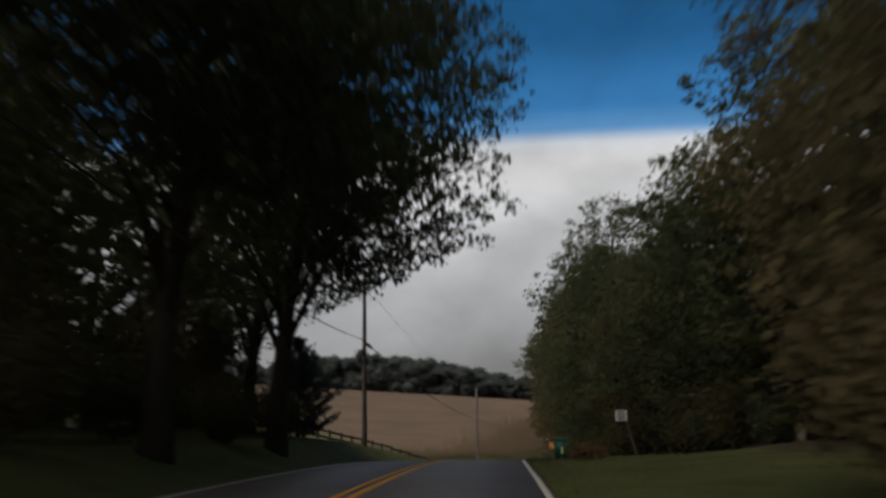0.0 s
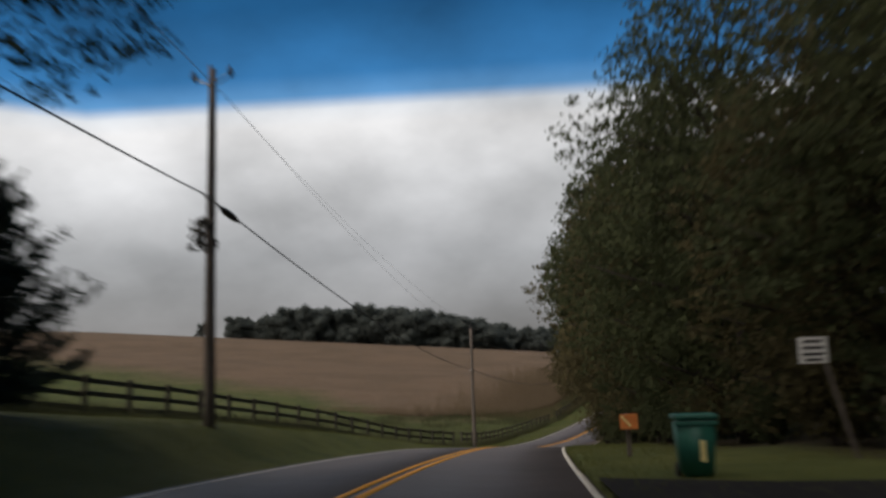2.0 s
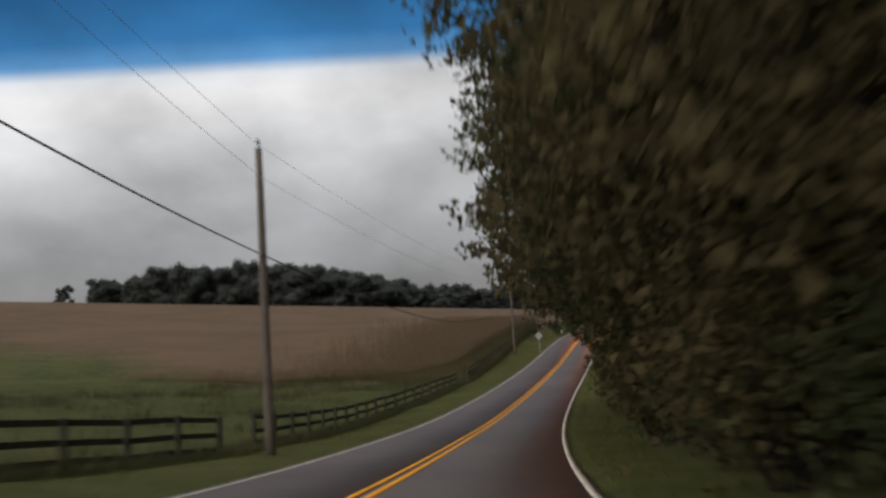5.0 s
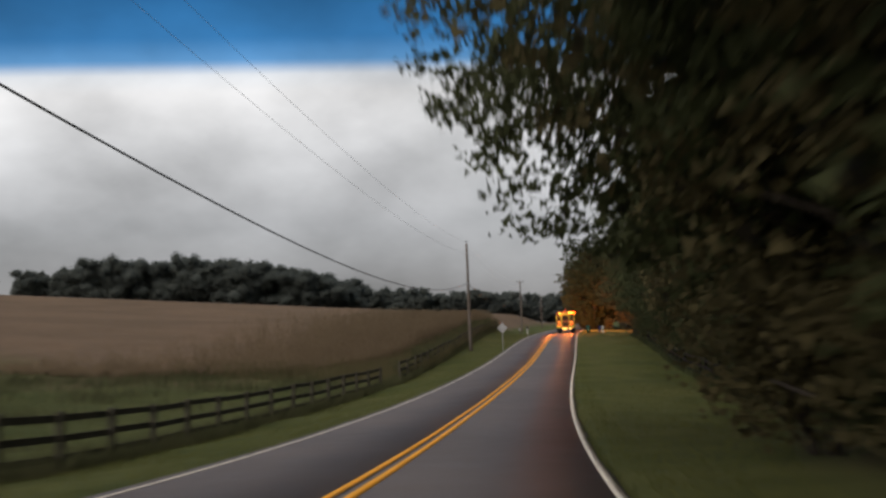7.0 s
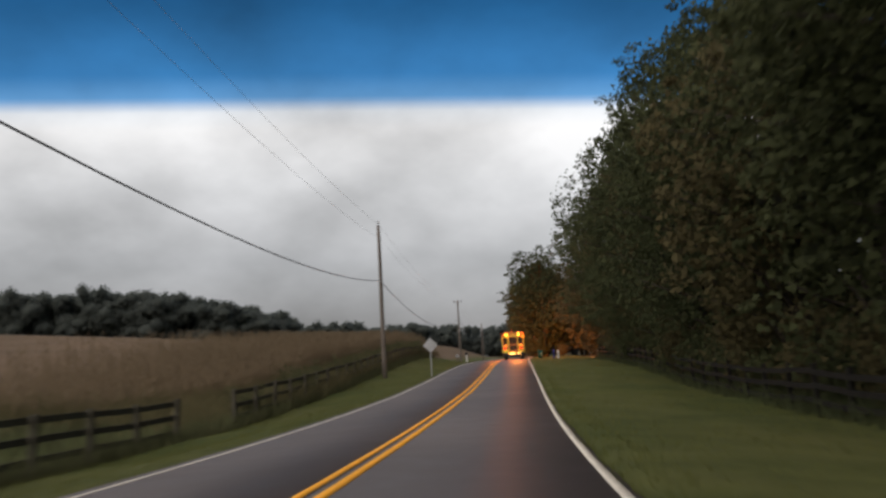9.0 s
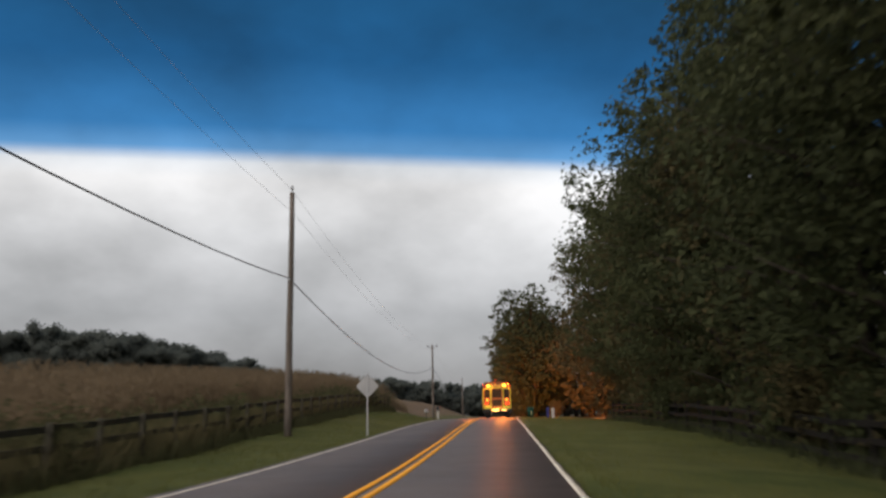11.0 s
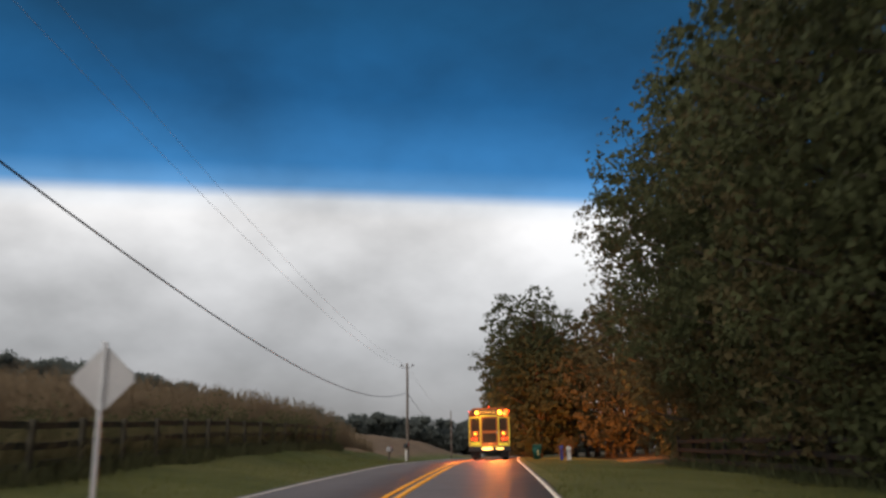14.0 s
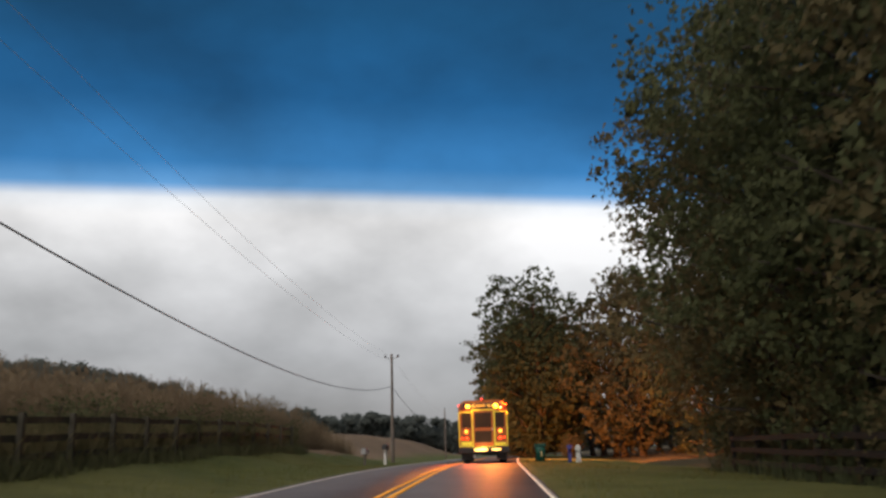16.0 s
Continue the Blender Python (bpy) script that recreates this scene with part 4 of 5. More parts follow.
def make_notice(x, y):
    z = gz(x, y)
    s = empty("notice_sign", pose(x, y, z, 0, 0, 16) @ Matrix.Scale(0.80, 4), "white rectangular notice with dark lines on a leaning wooden post", "sign")
    bm = bmesh.new()
    box(bm, 0.22, 0.31, -0.045, 0.045, -0.4, 2.95, 0.01)
    for v in bm.verts:
        v.co.x += 0.24 * (2.4 - v.co.z)
    part("post", bm, M_POLE, s)
    bm = bmesh.new()
    box(bm, -0.38, 0.34, -0.085, -0.06, 2.26, 2.92, 0.01)
    part("panel", bm, M_SIGNWHITE, s)
    for zz, w in ((2.81, 0.22), (2.65, 0.25), (2.49, 0.26), (2.35, 0.2)):
        bm = bmesh.new()
        box(bm, -0.02 - w, -0.02 + w, -0.091, -0.086, zz - 0.035, zz + 0.035)
        part("text_bar", bm, M_INK, s, "dark bar of lettering")
    return s


make_notice(16.3, -46.1)


def make_bin(x, y, turn, size):
    z = gz(x, y) - 0.02
    s = empty("wheelie_bin", pose(x, y, z, 0, 0, turn) @ Matrix.Scale(size, 4), "green plastic wheeled rubbish bin with a shut lid", "rubbish bin")
    bm = bmesh.new()
    box(bm, -0.33, 0.33, -0.36, 0.36, 0.06, 1.0)
    for v in bm.verts:
        k = 0.78 + 0.22 * (v.co.z - 0.06) / 0.94
        v.co.x *= k
        v.co.y *= k
    bmesh.ops.bevel(bm, geom=list(bm.edges), offset=0.05, segments=3, affect="EDGES")
    part("body", bm, M_BIN, s, smooth=True)
    bm = bmesh.new()
    box(bm, -0.36, 0.36, -0.40, 0.38, 1.0, 1.09, 0.03)
    part("lid", bm, M_BIN, s)
    bm = bmesh.new()
    box(bm, -0.35, 0.35, -0.38, -0.30, 0.90, 0.985, 0.015)
    part("rim", bm, M_BIN, s)
    bm = bmesh.new()
    tube(bm, [(-0.28, 0.42, 0.98), (0.28, 0.42, 0.98)], [0.02, 0.02], 8)
    part("handle", bm, M_BIN, s)
    for sx in (-0.27, 0.27):
        bm = bmesh.new()
        tube(bm, [(sx - 0.035, 0.27, 0.13), (sx + 0.035, 0.27, 0.13)], [0.13, 0.13], 16)
        part("wheel", bm, M_RUBBER, s)
    bm = bmesh.new()
    box(bm, 0.04, 0.13, -0.335, -0.315, 0.3, 0.66, 0.008)
    part("reflector_strip", bm, M_YELREFL, s, "pale yellow reflective strip")
    return s


make_bin(14.25, -51.4, 12, 0.88)


def make_mailbox(x, y, turn, body_mat, post_mat, label, front=None, height=1.05, thick=0.05):
    z = gz(x, y)
    s = empty("mailbox", pose(x, y, z, 0, 0, turn), label, "mailbox", "roadside mailboxes")
    bm = bmesh.new()
    box(bm, -thick, thick, -thick, thick, -0.4, height, 0.01)
    part("post", bm, post_mat, s)
    bm = bmesh.new()
    tube(bm, [(0, 0.06, height - 0.42), (0, 0.32, height - 0.04)], [0.03, 0.03], 6)
    part("brace", bm, post_mat, s)
    # domed box
    bm = bmesh.new()
    prof = [(-0.14, 0.0), (0.14, 0.0), (0.14, 0.16)] + [(0.14 * math.cos(a), 0.16 + 0.14 * math.sin(a)) for a in np.linspace(0.25, math.pi - 0.25, 9)] + [(-0.14, 0.16)]
    r0 = [bm.verts.new((px, -0.22, height + pz)) for px, pz in prof]
    r1 = [bm.verts.new((px, 0.34, height + pz)) for px, pz in prof]
    for i in range(len(prof)):
        j = (i + 1) % len(prof)
        bm.faces.new((r0[i], r0[j], r1[j], r1[i]))
    bm.faces.new(r0[::-1])
    bm.faces.new(r1)
    part("box", bm, body_mat, s)
    bm = bmesh.new()
    box(bm, 0.142, 0.155, 0.0, 0.03, height + 0.1, height + 0.34, 0.003)
    part("flag", bm, M_RED_PAINT, s, "small red flag")
    if front:
        bm = bmesh.new()
        box(bm, -0.21, 0.21, -0.245, -0.225, height - 0.06, height + 0.30, 0.006)
        part("face_plate", bm, front, s, "orange reflective face plate")
        for i in range(4):
            bm = bmesh.new()
            tube(bm, [(-0.15 + 0.055 * i, -0.252, height + 0.22 - 0.06 * i), (-0.15 + 0.055 * i, -0.246, height + 0.22 - 0.06 * i)], [0.036, 0.036], 10)
            part("reflector", bm, M_YELREFL, s, "round yellow reflector")
    return s


M_RED_PAINT = plain("red_flag_paint", (0.45, 0.03, 0.02), 0.5, 0, 0.1, 6, 0)
make_mailbox(12.15, -43.4, 14, M_MAILBLACK, M_POLE, "roadside mailbox with an orange reflective face", M_AMBERREFL, 0.72)
make_mailbox(-9.9, 130.0, -6, M_MAILBLACK, M_WHITEPAINT, "black domed mailbox on a white braced post", None, 0.88, 0.065)
make_mailbox(-10.9, 129.0, -6, M_SIGNBACK, M_POLE, "small grey mailbox by the field edge", None, 0.7)
make_mailbox(0.9, 130.6, 0, M_WHITEPAINT, M_WHITEPAINT, "pale mailbox on a stout white sleeve post", None, 0.66, 0.13)


def make_paper_tube(x, y):
    z = gz(x, y)
    s = empty("newspaper_tube", pose(x, y, z, 0, 0, 3), "blue plastic newspaper tube on a blue sleeve post", "newspaper tube")
    bm = bmesh.new()
    box(bm, -0.09, 0.09, -0.06, 0.06, -0.3, 0.8, 0.012)
    part("post", bm, M_BLUE, s)
    bm = bmesh.new()
    tube(bm, [(0, -0.25, 0.85), (0, 0.25, 0.85)], [0.13, 0.13], 14)
    part("tube", bm, M_BLUE, s)
    return s


make_paper_tube(0.42, 130.4)
make_bin(-1.2, 131.5, 0, 0.9)


clump = make_shrub(46, 0.36, 0.8, 1300, 0.11, M_DRYCLUMP, "low fuzzy clump of dry brown grass by the drive")
stand(clump, ground_pose(side(17.3, -61.0), -61.0, 20, 1.0))


# ---------- school bus ----------
def make_bus(x, y, turn):
    z = float(road_z(y)) + 0.02
    dz = math.degrees(math.atan((float(road_z(y + 9)) - float(road_z(y))) / 9))
    s = empty("school_bus", pose(x, y, z, dz, 0, turn), "yellow school bus with lit amber and red rear lamps", "school bus")
    W, L = 1.25, 10.2
    bm = bmesh.new()
    prof = [(-W, 0.62), (W, 0.62), (W, 2.35)] + [(W - 0.42 + 0.42 * math.cos(a), 2.62 + 0.5 * math.sin(a) * 1.0) for a in np.linspace(0.15, math.pi / 2, 7)]
    prof += [(-px, pz) for px, pz in prof[:1:-1]]
    rings = [[bm.verts.new((px * k, yy, 0.62 + (pz - 0.62) * kz)) for px, pz in prof] for yy, k, kz in ((0, 0.985, 0.985), (0.06, 1, 1), (L, 1, 1), (L + 0.2, 0.96, 0.97))]
    for a, b in zip(rings, rings[1:]):
        for i in range(len(prof)):
            j = (i + 1) % len(prof)
            bm.faces.new((a[i], a[j], b[j], b[i]))
    bm.faces.new(rings[0][::-1])
    bm.faces.new(rings[-1])
    bmesh.ops.recalc_face_normals(bm, faces=bm.faces)
    part("body", bm, M_BUS, s)
    bm = bmesh.new()
    top = [(0.99 * px, pz + 0.006) for px, pz in prof if pz > 2.95]
    ra = [bm.verts.new((px, 0.1, pz)) for px, pz in top]
    rb = [bm.verts.new((px, L - 0.1, pz)) for px, pz in top]
    for i in range(len(top) - 1):
        bm.faces.new((ra[i], ra[i + 1], rb[i + 1], rb[i]))
    part("roof_skin", bm, M_BUSBLACK, s, "dark weathered roof skin")
    bm = bmesh.new()
    box(bm, -1.0, 1.0, -0.014, 0.012, 2.70, 2.98, 0.01)
    part("lamp_board", bm, M_BUSBLACK, s, "black backing board of the flashers")
    bm = bmesh.new()
    box(bm, -0.95, 0.95, L + 0.1, L + 1.6, 0.55, 1.55, 0.15)
    part("hood", bm, M_BUS, s)
    bm = bmesh.new()
    box(bm, -W - 0.02, W + 0.02, -0.16, 0.05, 0.5, 0.78, 0.03)
    part("rear_bumper", bm, M_BUSBLACK, s, "black steel bumper")
    bm = bmesh.new()
    box(bm, -0.95, 0.95, 0.1, L + 1.2, 0.42, 0.66)
    part("chassis", bm, M_BUSBLACK, s)
    # emergency door and windows
    bm = bmesh.new()
    box(bm, -0.53, 0.53, -0.02, 0.01, 0.82, 2.62, 0.02)
    door = part("rear_door", bm, M_BUS, s)
    for z0, z1 in ((1.02, 1.58), (1.75, 2.5)):
        bm = bmesh.new()
        box(bm, -0.42, 0.42, -0.03, -0.015, z0, z1, 0.01)
        part("pane", bm, M_GLASS, door, "dark glass pane")
    bm = bmesh.new()
    box(bm, 0.44, 0.49, -0.06, -0.02, 1.6, 1.72, 0.01)
    part("door_handle", bm, M_STEEL, door)
    for sx in (-1, 1):
        bm = bmesh.new()
        box(bm, sx * 0.84 - 0.24, sx * 0.84 + 0.24, -0.01, 0.012, 1.75, 2.5, 0.01)
        part("rear_window", bm, M_GLASS, s, "dark glass pane")
    for i in range(11):
        for sx in (-1, 1):
            bm = bmesh.new()
            y0 = 0.5 + i * 0.84
            box(bm, sx * W - 0.012, sx * W + 0.012, y0, y0 + 0.7, 1.75, 2.35, 0.008)
            part("side_window", bm, M_GLASS, s, "dark glass pane")
    for zz in (0.95, 1.35, 1.62):
        for sx in (-1, 1):
            bm = bmesh.new()
            box(bm, sx * W - 0.02, sx * W + 0.02, 0.1, L - 0.2, zz - 0.04, zz + 0.04, 0.005)
            part("rub_rail", bm, M_BUSBLACK, s)
    # reflective tape round the rear and the door
    tape = []
    for x0, x1, z0, z1 in ((-1.23, -1.18, 0.86, 2.55), (1.18, 1.23, 0.86, 2.55), (-1.23, -0.56, 2.5, 2.55), (0.56, 1.23, 2.5, 2.55), (-1.23, -0.56, 0.82, 0.87), (0.56, 1.23, 0.82, 0.87),
                           (-0.56, -0.50, 0.78, 2.64), (0.54, 0.60, 0.78, 2.64), (-0.56, 0.60, 2.6, 2.66), (-0.56, 0.60, 0.76, 0.82)):
        bm = bmesh.new()
        box(bm, x0, x1, -0.034, -0.022, z0, z1)
        part("reflective_tape", bm, M_TAPE, s, "bright yellow reflective tape")
    bm = bmesh.new()
    box(bm, -0.52, 0.50, -0.03, 0.0, 2.73, 2.96, 0.01)
    part("sign_panel", bm, M_BUSBLACK, s, "black name panel above the door")
    letters = bpy.data.curves.new("lettering", "FONT")
    letters.body, letters.size, letters.align_x, letters.align_y, letters.extrude = "SCHOOL BUS", 0.185, "CENTER", "CENTER", 0.003
    tx = new("lettering", letters)
    tx.parent = s
    tx.matrix_local = pose(0, -0.036, 2.835, 90, 0, 0)
    letters.materials.append(M_NAMELIT)
    tagged(tx, "dim lit amber capital letters")

    def lamp(name, px, pz, r, mat, label):
        bm = bmesh.new()
        tube(bm, [(px, 0.01, pz), (px, -0.05, pz), (px, -0.08, pz)], [r, r, r * 0.6], 18)
        part(name, bm, mat, s, label)
        bm = bmesh.new()
        tube(bm, [(px, 0.0, pz), (px, -0.045, pz)], [r * 1.25, r * 1.25], 18)
        part("lamp_bezel", bm, M_BUSBLACK, s)
    lamp("flasher", -0.74, 2.82, 0.085, M_AMBER, "amber warning flasher, lit")
    lamp("flasher", 0.68, 2.82, 0.11, M_AMBER, "amber warning flasher, brightly lit")
    lamp("flasher", -1.0, 2.72, 0.09, M_RED_LENS, "unlit red flasher")
    lamp("flasher", 0.98, 2.72, 0.09, M_RED_LENS, "unlit red flasher")
    for sx in (-1, 1):
        lamp("turn_lamp", sx * 0.86, 1.57, 0.085, M_AMBERDIM, "lit amber lamp")
        lamp("brake_lamp", sx * 0.84, 1.23, 0.07, M_RED, "lit red brake lamp")
        lamp("tail_lamp", sx * 1.04, 1.24, 0.045, M_RED, "lit red tail lamp")
        lamp("marker_lamp", sx * 1.2, 2.88, 0.03, M_RED, "small red marker lamp")
        bm = bmesh.new()
        box(bm, sx * 0.86 - 0.26, sx * 0.86 + 0.26, -0.036, -0.02, 0.885, 1.0 if sx > 0 else 1.08, 0.006)
        part("reflector_panel", bm, M_TAPE, s, "bright yellow reflective panel")
    bm = bmesh.new()
    box(bm, -0.09, 0.09, 0.0, 0.16, 3.08, 3.15, 0.012)
    part("marker_bracket", bm, M_BUSBLACK, s)
    lamp("marker_lamp", -0.02, 3.17, 0.034, M_RED, "small red marker lamp")
    for cx, hw, hh in ((-0.15, 0.34, 0.075), (0.62, 0.24, 0.05)):
        bm = bmesh.new()
        rim = [(cx + hw * math.copysign(abs(math.cos(a)) ** 0.7, math.cos(a)), 0.66 + hh * math.sin(a)) for a in np.linspace(0, 2 * math.pi, 21)[:-1]]
        ra, rb = ([bm.verts.new((px, yy, pz)) for px, pz in rim] for yy in (-0.195, -0.155))
        bm.faces.new(ra)
        for i in range(20):
            bm.faces.new((ra[i], rb[i], rb[(i + 1) % 20], ra[(i + 1) % 20]))
        part("plate_lamp", bm, M_WARMWHITE, s, "bright warm lamp strip on the bumper")
    for sx in (-1, 1):
        bm = bmesh.new()
        box(bm, sx * 0.88 - 0.26, sx * 0.88 + 0.26, 0.16, 0.2, 0.16, 0.5, 0.01)
        part("mud_flap", bm, M_RUBBER, s, "black rubber flap behind the wheel")
    bm = bmesh.new()
    tube(bm, [(-0.5, 1.2, 0.36), (-0.5, -0.1, 0.34)], [0.055, 0.055], 10)
    part("exhaust_pipe", bm, M_STEEL, s)
    # warning lamps added at the unseen front end
    for sx in (-1, 1):
        bm = bmesh.new()
        tube(bm, [(sx * 0.7, L + 0.12, 2.84), (sx * 0.7, L + 0.26, 2.84)], [0.12, 0.1], 16)
        part("added_front_flasher", bm, M_AMBER, s, "unseen amber flasher added at the front")
    for sx in (-1, 1):
        for yy in (2.6, L + 0.6):
            bm = bmesh.new()
            cx = sx * (0.95 if yy < 5 else 1.02)
            tube(bm, [(cx - 0.2, yy, 0.5), (cx - 0.15, yy, 0.5), (cx + 0.15, yy, 0.5), (cx + 0.2, yy, 0.5)], [0.42, 0.5, 0.5, 0.42], 24)
            wh = part("wheel", bm, M_RUBBER, s, "black tyre")
            bm = bmesh.new()
            tube(bm, [(cx - 0.21, yy, 0.5), (cx + 0.21, yy, 0.5)], [0.27, 0.27], 18)
            part("rim", bm, M_STEEL, wh)
    return s


M_NAMELIT = lamp_material("lit_name_letters", (1.0, 0.42, 0.05), 1.6)
M_RED_LENS = plain("dark_red_lens", (0.22, 0.015, 0.01), 0.3, 0, 0.1, 6, 0)
BUS_X, BUS_Y = -4.1, 124.9
make_bus(BUS_X, BUS_Y, 1.5)
# light of the bus's own rear lamps, with added fills forward and over its tail
AMBER_LIGHT, RED_LIGHT, PLATE_LIGHT = (1.0, 0.27, 0.035), (1.0, 0.14, 0.04), (1.0, 0.6, 0.22)
for nm, dx, dy, h, e, col, to, spread in (("flasher_light", 0.68, -0.16, 2.82, 5000, AMBER_LIGHT, (9.0, -9, 1.6), 140),
                                          # unseen lamp added so that the trees ahead glow orange, standing in for glare
                                          ("front_flasher_light", 0.7, 10.6, 2.84, 45000, AMBER_LIGHT, (9.0, 14, 2.4), 96),
                                          ("tail_light", -0.83, -0.16, 1.3, 480, RED_LIGHT, (0, -10, 0.6), 170),
                                          ("tail_light", 0.83, -0.16, 1.3, 480, RED_LIGHT, (0, -10, 0.6), 170),
                                          # two spots added behind the tail, brightening the tape in place of headlights
                                          ("plate_light", 0.0, -0.5, 0.72, 20, PLATE_LIGHT, (0, 0.5, 1.0), 150),
                                          ("flasher_spill", -0.7, -0.6, 2.9, 32, (1.0, 0.5, 0.10), (0.7, 0.6, -1.4), 160)):
    lm = bpy.data.lights.new(nm, "SPOT")
    lm.energy, lm.color, lm.shadow_soft_size = e, col, 0.12
    lm.spot_size, lm.spot_blend = radians(spread), 0.25
    ob = new(nm, lm)
    eye = Vector((BUS_X + dx, BUS_Y + dy, float(road_z(BUS_Y + dy)) + h))
    ob.matrix_world = look(eye, eye + Vector(to))


# ---------- tall crop, grass, litter ----------
def make_crop():
    """Tall dry crop behind the far fence, leaf by leaf."""
    rng = np.random.default_rng(7)
    V, F = [], []
    n = 9000
    yy = rng.uniform(50, 152, size=n)
    edge_u = np.interp(yy, [50, 57, 62, 66, 90, 152], [-27, -14.5, -11.3, -10.2, -9.9, -10])
    uu = edge_u - np.abs(rng.normal(size=n)) * 7.0
    xx = np.interp(yy, _fy, _fx) + uu / np.interp(yy, _fy, _fc)
    zz = ground_z(xx, yy)
    hh = rng.uniform(0.75, 1.1, size=n) * np.interp(yy, [50, 58, 66, 80, 131, 146, 153], [0.35, 0.9, 1.6, 2.3, 2.45, 1.5, 0.8])
    # stalks
    a = rng.uniform(0, 6.283, size=n)
    for k in range(2):
        c, s_ = np.cos(a + k * 1.57) * 0.012, np.sin(a + k * 1.57) * 0.012
        tip = rng.normal(size=(n, 2)) * 0.08
        q = np.stack([np.stack([xx - c, yy - s_, zz], -1), np.stack([xx + c, yy + s_, zz], -1), np.stack([xx + tip[:, 0] + c * .4, yy + tip[:, 1] + s_ * .4, zz + hh], -1),
                      np.stack([xx + tip[:, 0] - c * .4, yy + tip[:, 1] - s_ * .4, zz + hh], -1)], 1)
        V.append(q.reshape(-1, 3))
    # arching blades
    for k in range(7):
        t = (0.22 + 0.11 * k) + rng.uniform(-0.05, 0.05, size=n)
        az = a + k * 2.2 + rng.normal(size=n) * 0.4
        ln = rng.uniform(0.35, 0.7, size=n)
        p0 = np.stack([xx, yy, zz + hh * t], -1)
        d = np.stack([np.cos(az) * ln, np.sin(az) * ln, rng.uniform(0.0, 0.45, size=n) * ln], -1)
        sd = np.stack([-np.sin(az), np.cos(az), 0 * az], -1) * 0.035
        mid = p0 + d * 0.6 + np.array([0, 0, 0.1])
        q = np.stack([p0, mid + sd, p0 + d - np.array([0, 0, 0.12]), mid - sd], 1)
        V.append(q.reshape(-1, 3))
    # tassels
    for k in range(3):
        az = rng.uniform(0, 6.283, size=n)
        p0 = np.stack([xx, yy, zz + hh * 0.95], -1)
        d = np.stack([np.cos(az) * 0.12, np.sin(az) * 0.12, 0.28 + 0 * az], -1)
        sd = np.stack([-np.sin(az), np.cos(az), 0 * az], -1) * 0.014
        V.append(np.stack([p0 - sd, p0 + sd, p0 + d + sd * 0.3, p0 + d - sd * 0.3], 1).reshape(-1, 3))
    v = np.concatenate(V)
    f = np.arange(len(v)).reshape(-1, 4)
    return tagged(link_mesh("tall_crop", quick_mesh("tall_crop", v, f), M_STALK), "tall dry tasselled crop behind the fence", "crop", kind="stuff")


def blades(name, n, seed, ufun, y0, y1, hmin, hmax, width, mat, label, power=1.0):
    rng = np.random.default_rng(seed)
    y = rng.uniform(y0, y1, size=n)
    lo, hi = ufun(y)
    u = lo + (hi - lo) * rng.random(n) ** power
    x = np.interp(y, _fy, _fx) + u / np.interp(y, _fy, _fc)
    z = ground_z(x, y)
    a = rng.uniform(0, 6.283, size=n)
    h = rng.uniform(hmin, hmax, size=n)
    w = np.stack([np.cos(a), np.sin(a), 0 * a], -1) * width
    tip = np.stack([rng.normal(size=n) * 0.35 * h, rng.normal(size=n) * 0.35 * h, h], -1)
    p = np.stack([x, y, z - 0.02], -1)
    v = np.stack([p - w, p + w, p + tip * 0.6 + w * 0.6, p + tip], 1).reshape(-1, 3)
    return tagged(link_mesh(name, quick_mesh(name, v, np.arange(4 * n).reshape(n, 4)), mat), label, "grass", kind="stuff")


make_crop()
# bushes grown through the far fence
hedge = make_shrub(43, 2.0, 1.3, 1500, 0.15, M_WEED, "brown-green bush grown through the board fence")
rng_h = random.Random(3)
yh = 56.0
while yh < 126:
    stand(hedge, ground_pose(float(np.interp(yh, FY, FU)) - rng_h.uniform(0.3, 1.2), yh, rng_h.uniform(0, 360), rng_h.uniform(0.5, 0.85)))
    yh += rng_h.uniform(1.8, 4.5)
blades("verge_grass", 30000, 1, lambda y: (np.interp(y, FY, FU) + 0.2, np.full_like(y, -3.5)), -75, 135, 0.05, 0.14, 0.012, M_BLADE, "short mown grass on the fence side verge")
blades("verge_grass", 34000, 2, lambda y: (np.full_like(y, 3.5), np.minimum(np.interp(y, WOOD_Y, WOOD_U) - 2.5, np.interp(y, [20, 26], [14, 9.9]))), -85, 135, 0.05, 0.13, 0.012, M_BLADE, "short mown grass on the wood side verge")
blades("edge_tufts", 9000, 5, lambda y: (np.full_like(y, 3.16), np.full_like(y, 4.0)), -80, 90, 0.04, 0.13, 0.011, M_BLADE, "ragged grass tufts along the asphalt's rim", 2.2)
blades("edge_tufts", 6000, 8, lambda y: (np.full_like(y, -3.95), np.full_like(y, -3.2)), -60, 90, 0.03, 0.12, 0.011, M_BLADE, "ragged grass tufts overhanging the white line", 0.5)
blades("rank_grass", 44000, 3, lambda y: (np.interp(y, [-60, 0, 40, 60], [-62, -60, -44, -15]), np.interp(y, FY, FU) - 0.3), -50, 60, 0.2, 0.5, 0.02, M_RANK, "rank pale grass between fence and crop", 0.8)


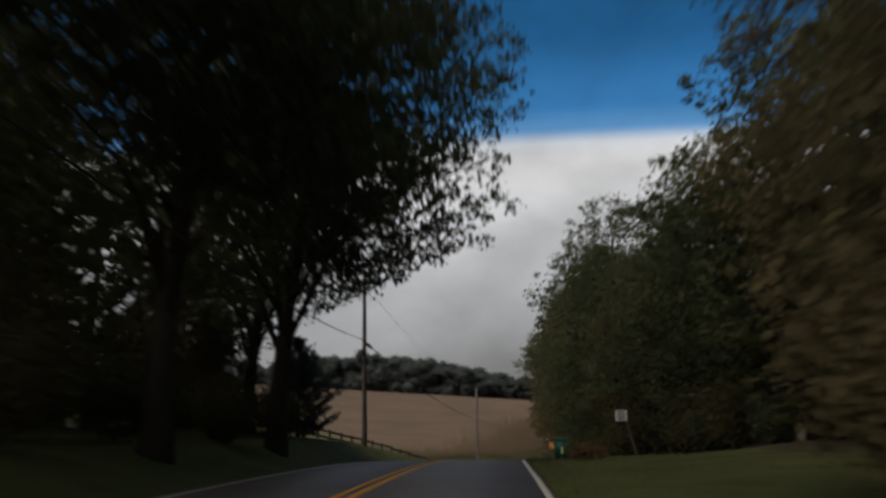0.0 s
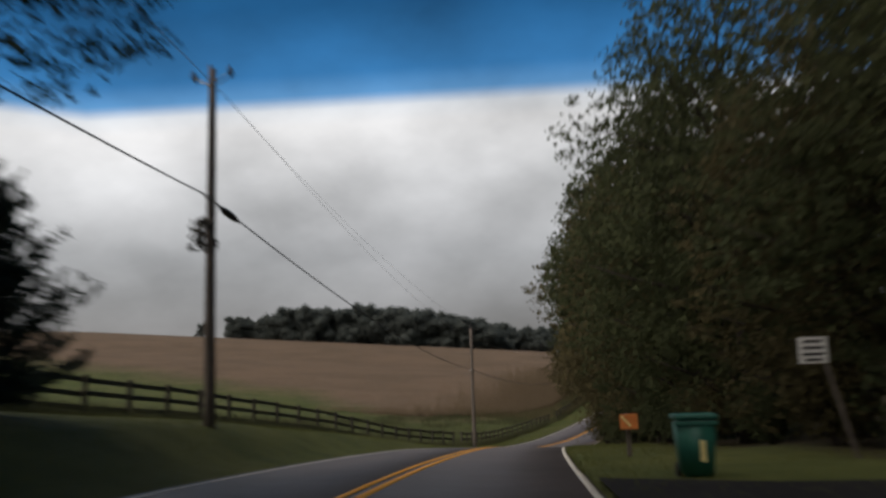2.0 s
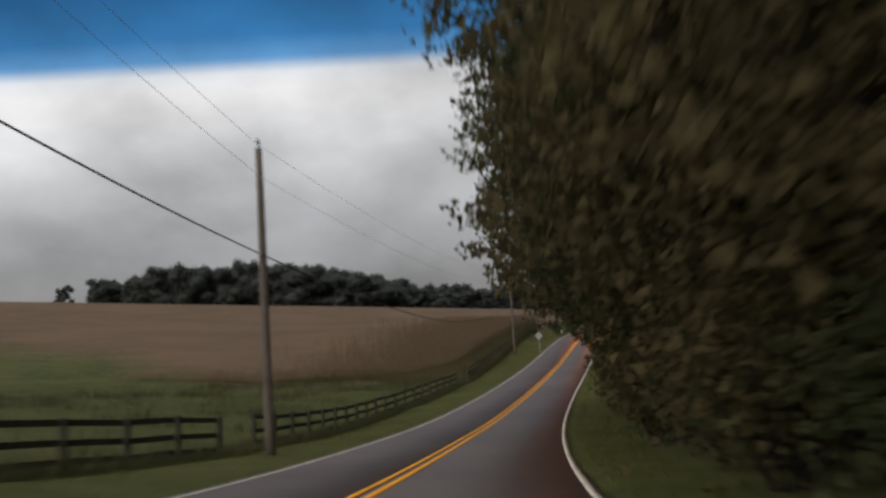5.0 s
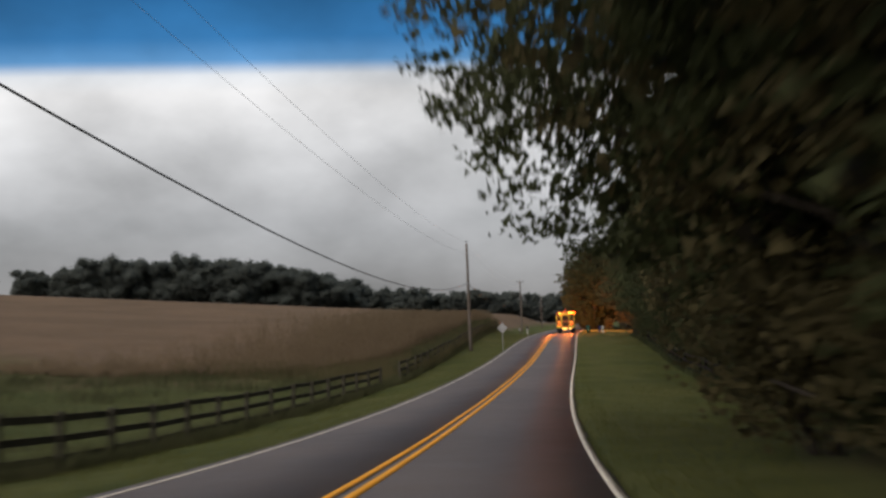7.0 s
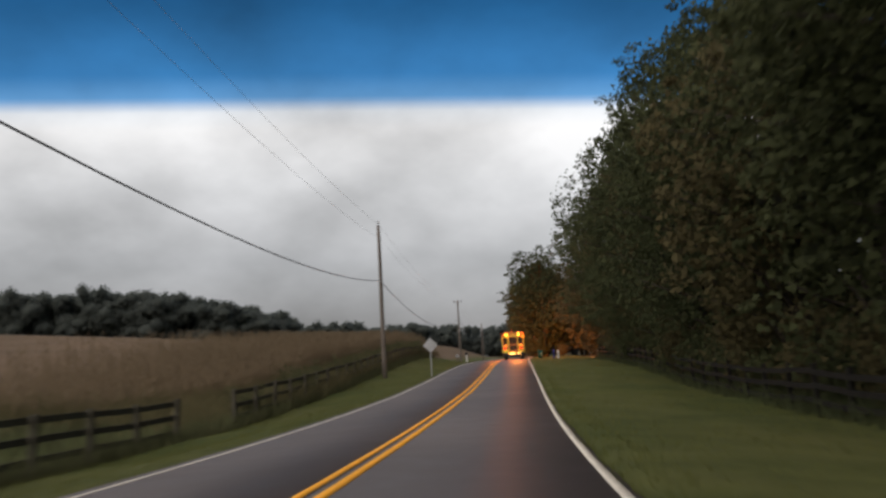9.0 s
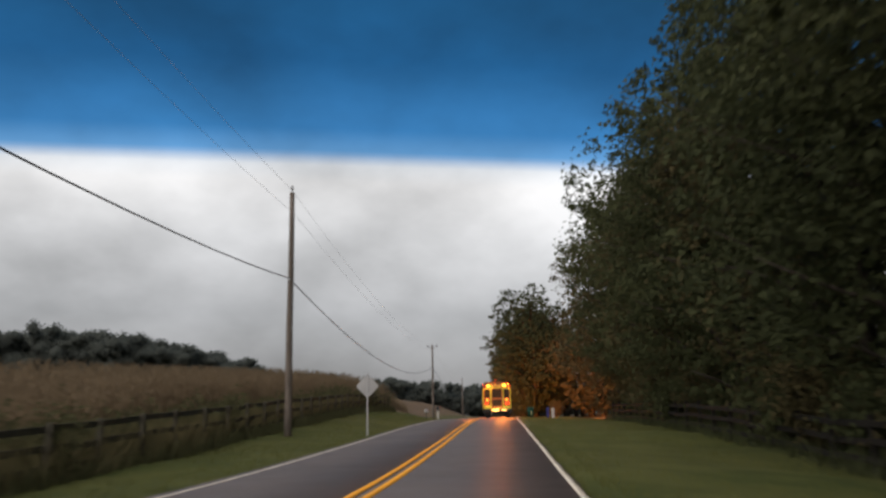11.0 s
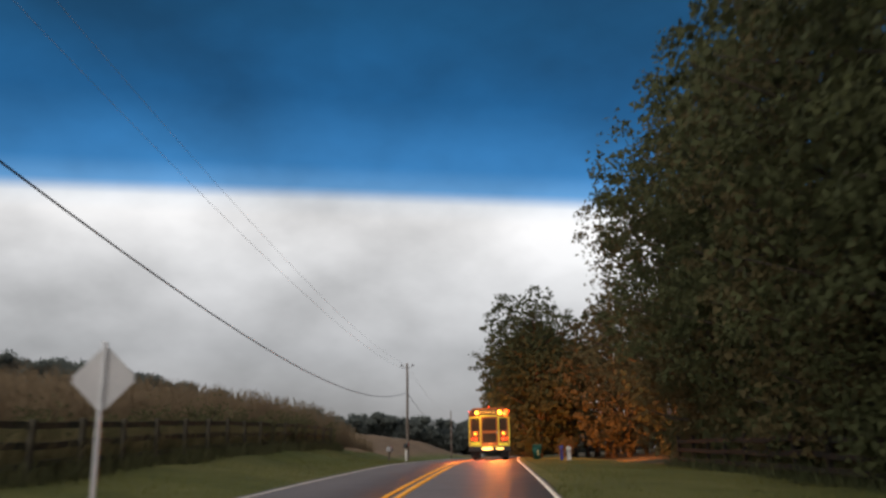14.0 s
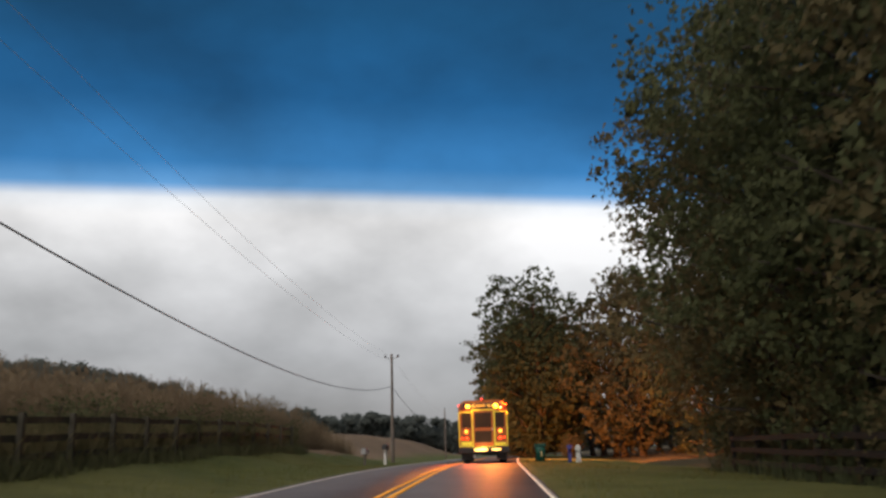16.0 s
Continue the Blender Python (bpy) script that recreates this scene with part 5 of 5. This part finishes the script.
def make_tufts(n, per, seed):
    """Taller weeds of the pasture, in clumps."""
    rng = np.random.default_rng(seed)
    cy = rng.uniform(-30, 58, size=n)
    lo = np.interp(cy, [-30, 20, 58], [-58, -50, -18])
    cu = -9.5 + (lo + 9.5) * rng.random(n) ** 0.7
    y = np.repeat(cy, per) + rng.normal(size=n * per) * 0.7
    u = np.repeat(cu, per) + rng.normal(size=n * per) * 0.9
    x = np.interp(y, _fy, _fx) + u / np.interp(y, _fy, _fc)
    h = rng.uniform(0.3, 0.8, size=n * per) * np.repeat(rng.uniform(0.6, 1.2, size=n), per)
    a = rng.uniform(0, 6.283, size=n * per)
    w = np.stack([np.cos(a), np.sin(a), 0 * a], -1) * 0.028
    p = np.stack([x, y, ground_z(x, y) - 0.02], -1)
    tip = np.stack([rng.normal(size=n * per) * 0.3 * h, rng.normal(size=n * per) * 0.3 * h, h], -1)
    v = np.stack([p - w, p + w, p + tip * 0.6 + w * 0.7, p + tip], 1).reshape(-1, 3)
    return tagged(link_mesh("pasture_tufts", quick_mesh("pasture_tufts", v, np.arange(4 * n * per).reshape(-1, 4)), M_WEED), "dark clumps of weeds scattered over the pasture", "weeds", kind="stuff")


make_tufts(170, 70, 12)
blades("fence_weeds", 26000, 6, lambda y: (np.interp(y, FY, FU) - 0.55, np.interp(y, FY, FU) + 0.5), -62, 126, 0.2, 0.66, 0.018, M_WEED, "dark weedy grass grown up along the board fence")
blades("wood_edge_weeds", 12000, 4, lambda y: (np.full_like(y, 9.4), np.full_like(y, 12.0)), 22, 112, 0.15, 0.75, 0.018, M_LEAF, "dark weeds grown through the fence at the wood's foot", 0.9)
blades("bank_weeds", 40000, 15, lambda y: (np.interp(y, [53, 60, 66, 90, 126], [-24, -16.0, -12.0, -10.6, -10.6]), np.interp(y, FY, FU) + np.interp(y, [53, 60, 70, 80, 126], [-0.6, 0.3, 0.3, -0.1, -0.2])), 53.5, 126, 0.4, 1.3, 0.025, M_BANKWEED, "brown-olive weeds filling the bank between fence and crop", 1.0)
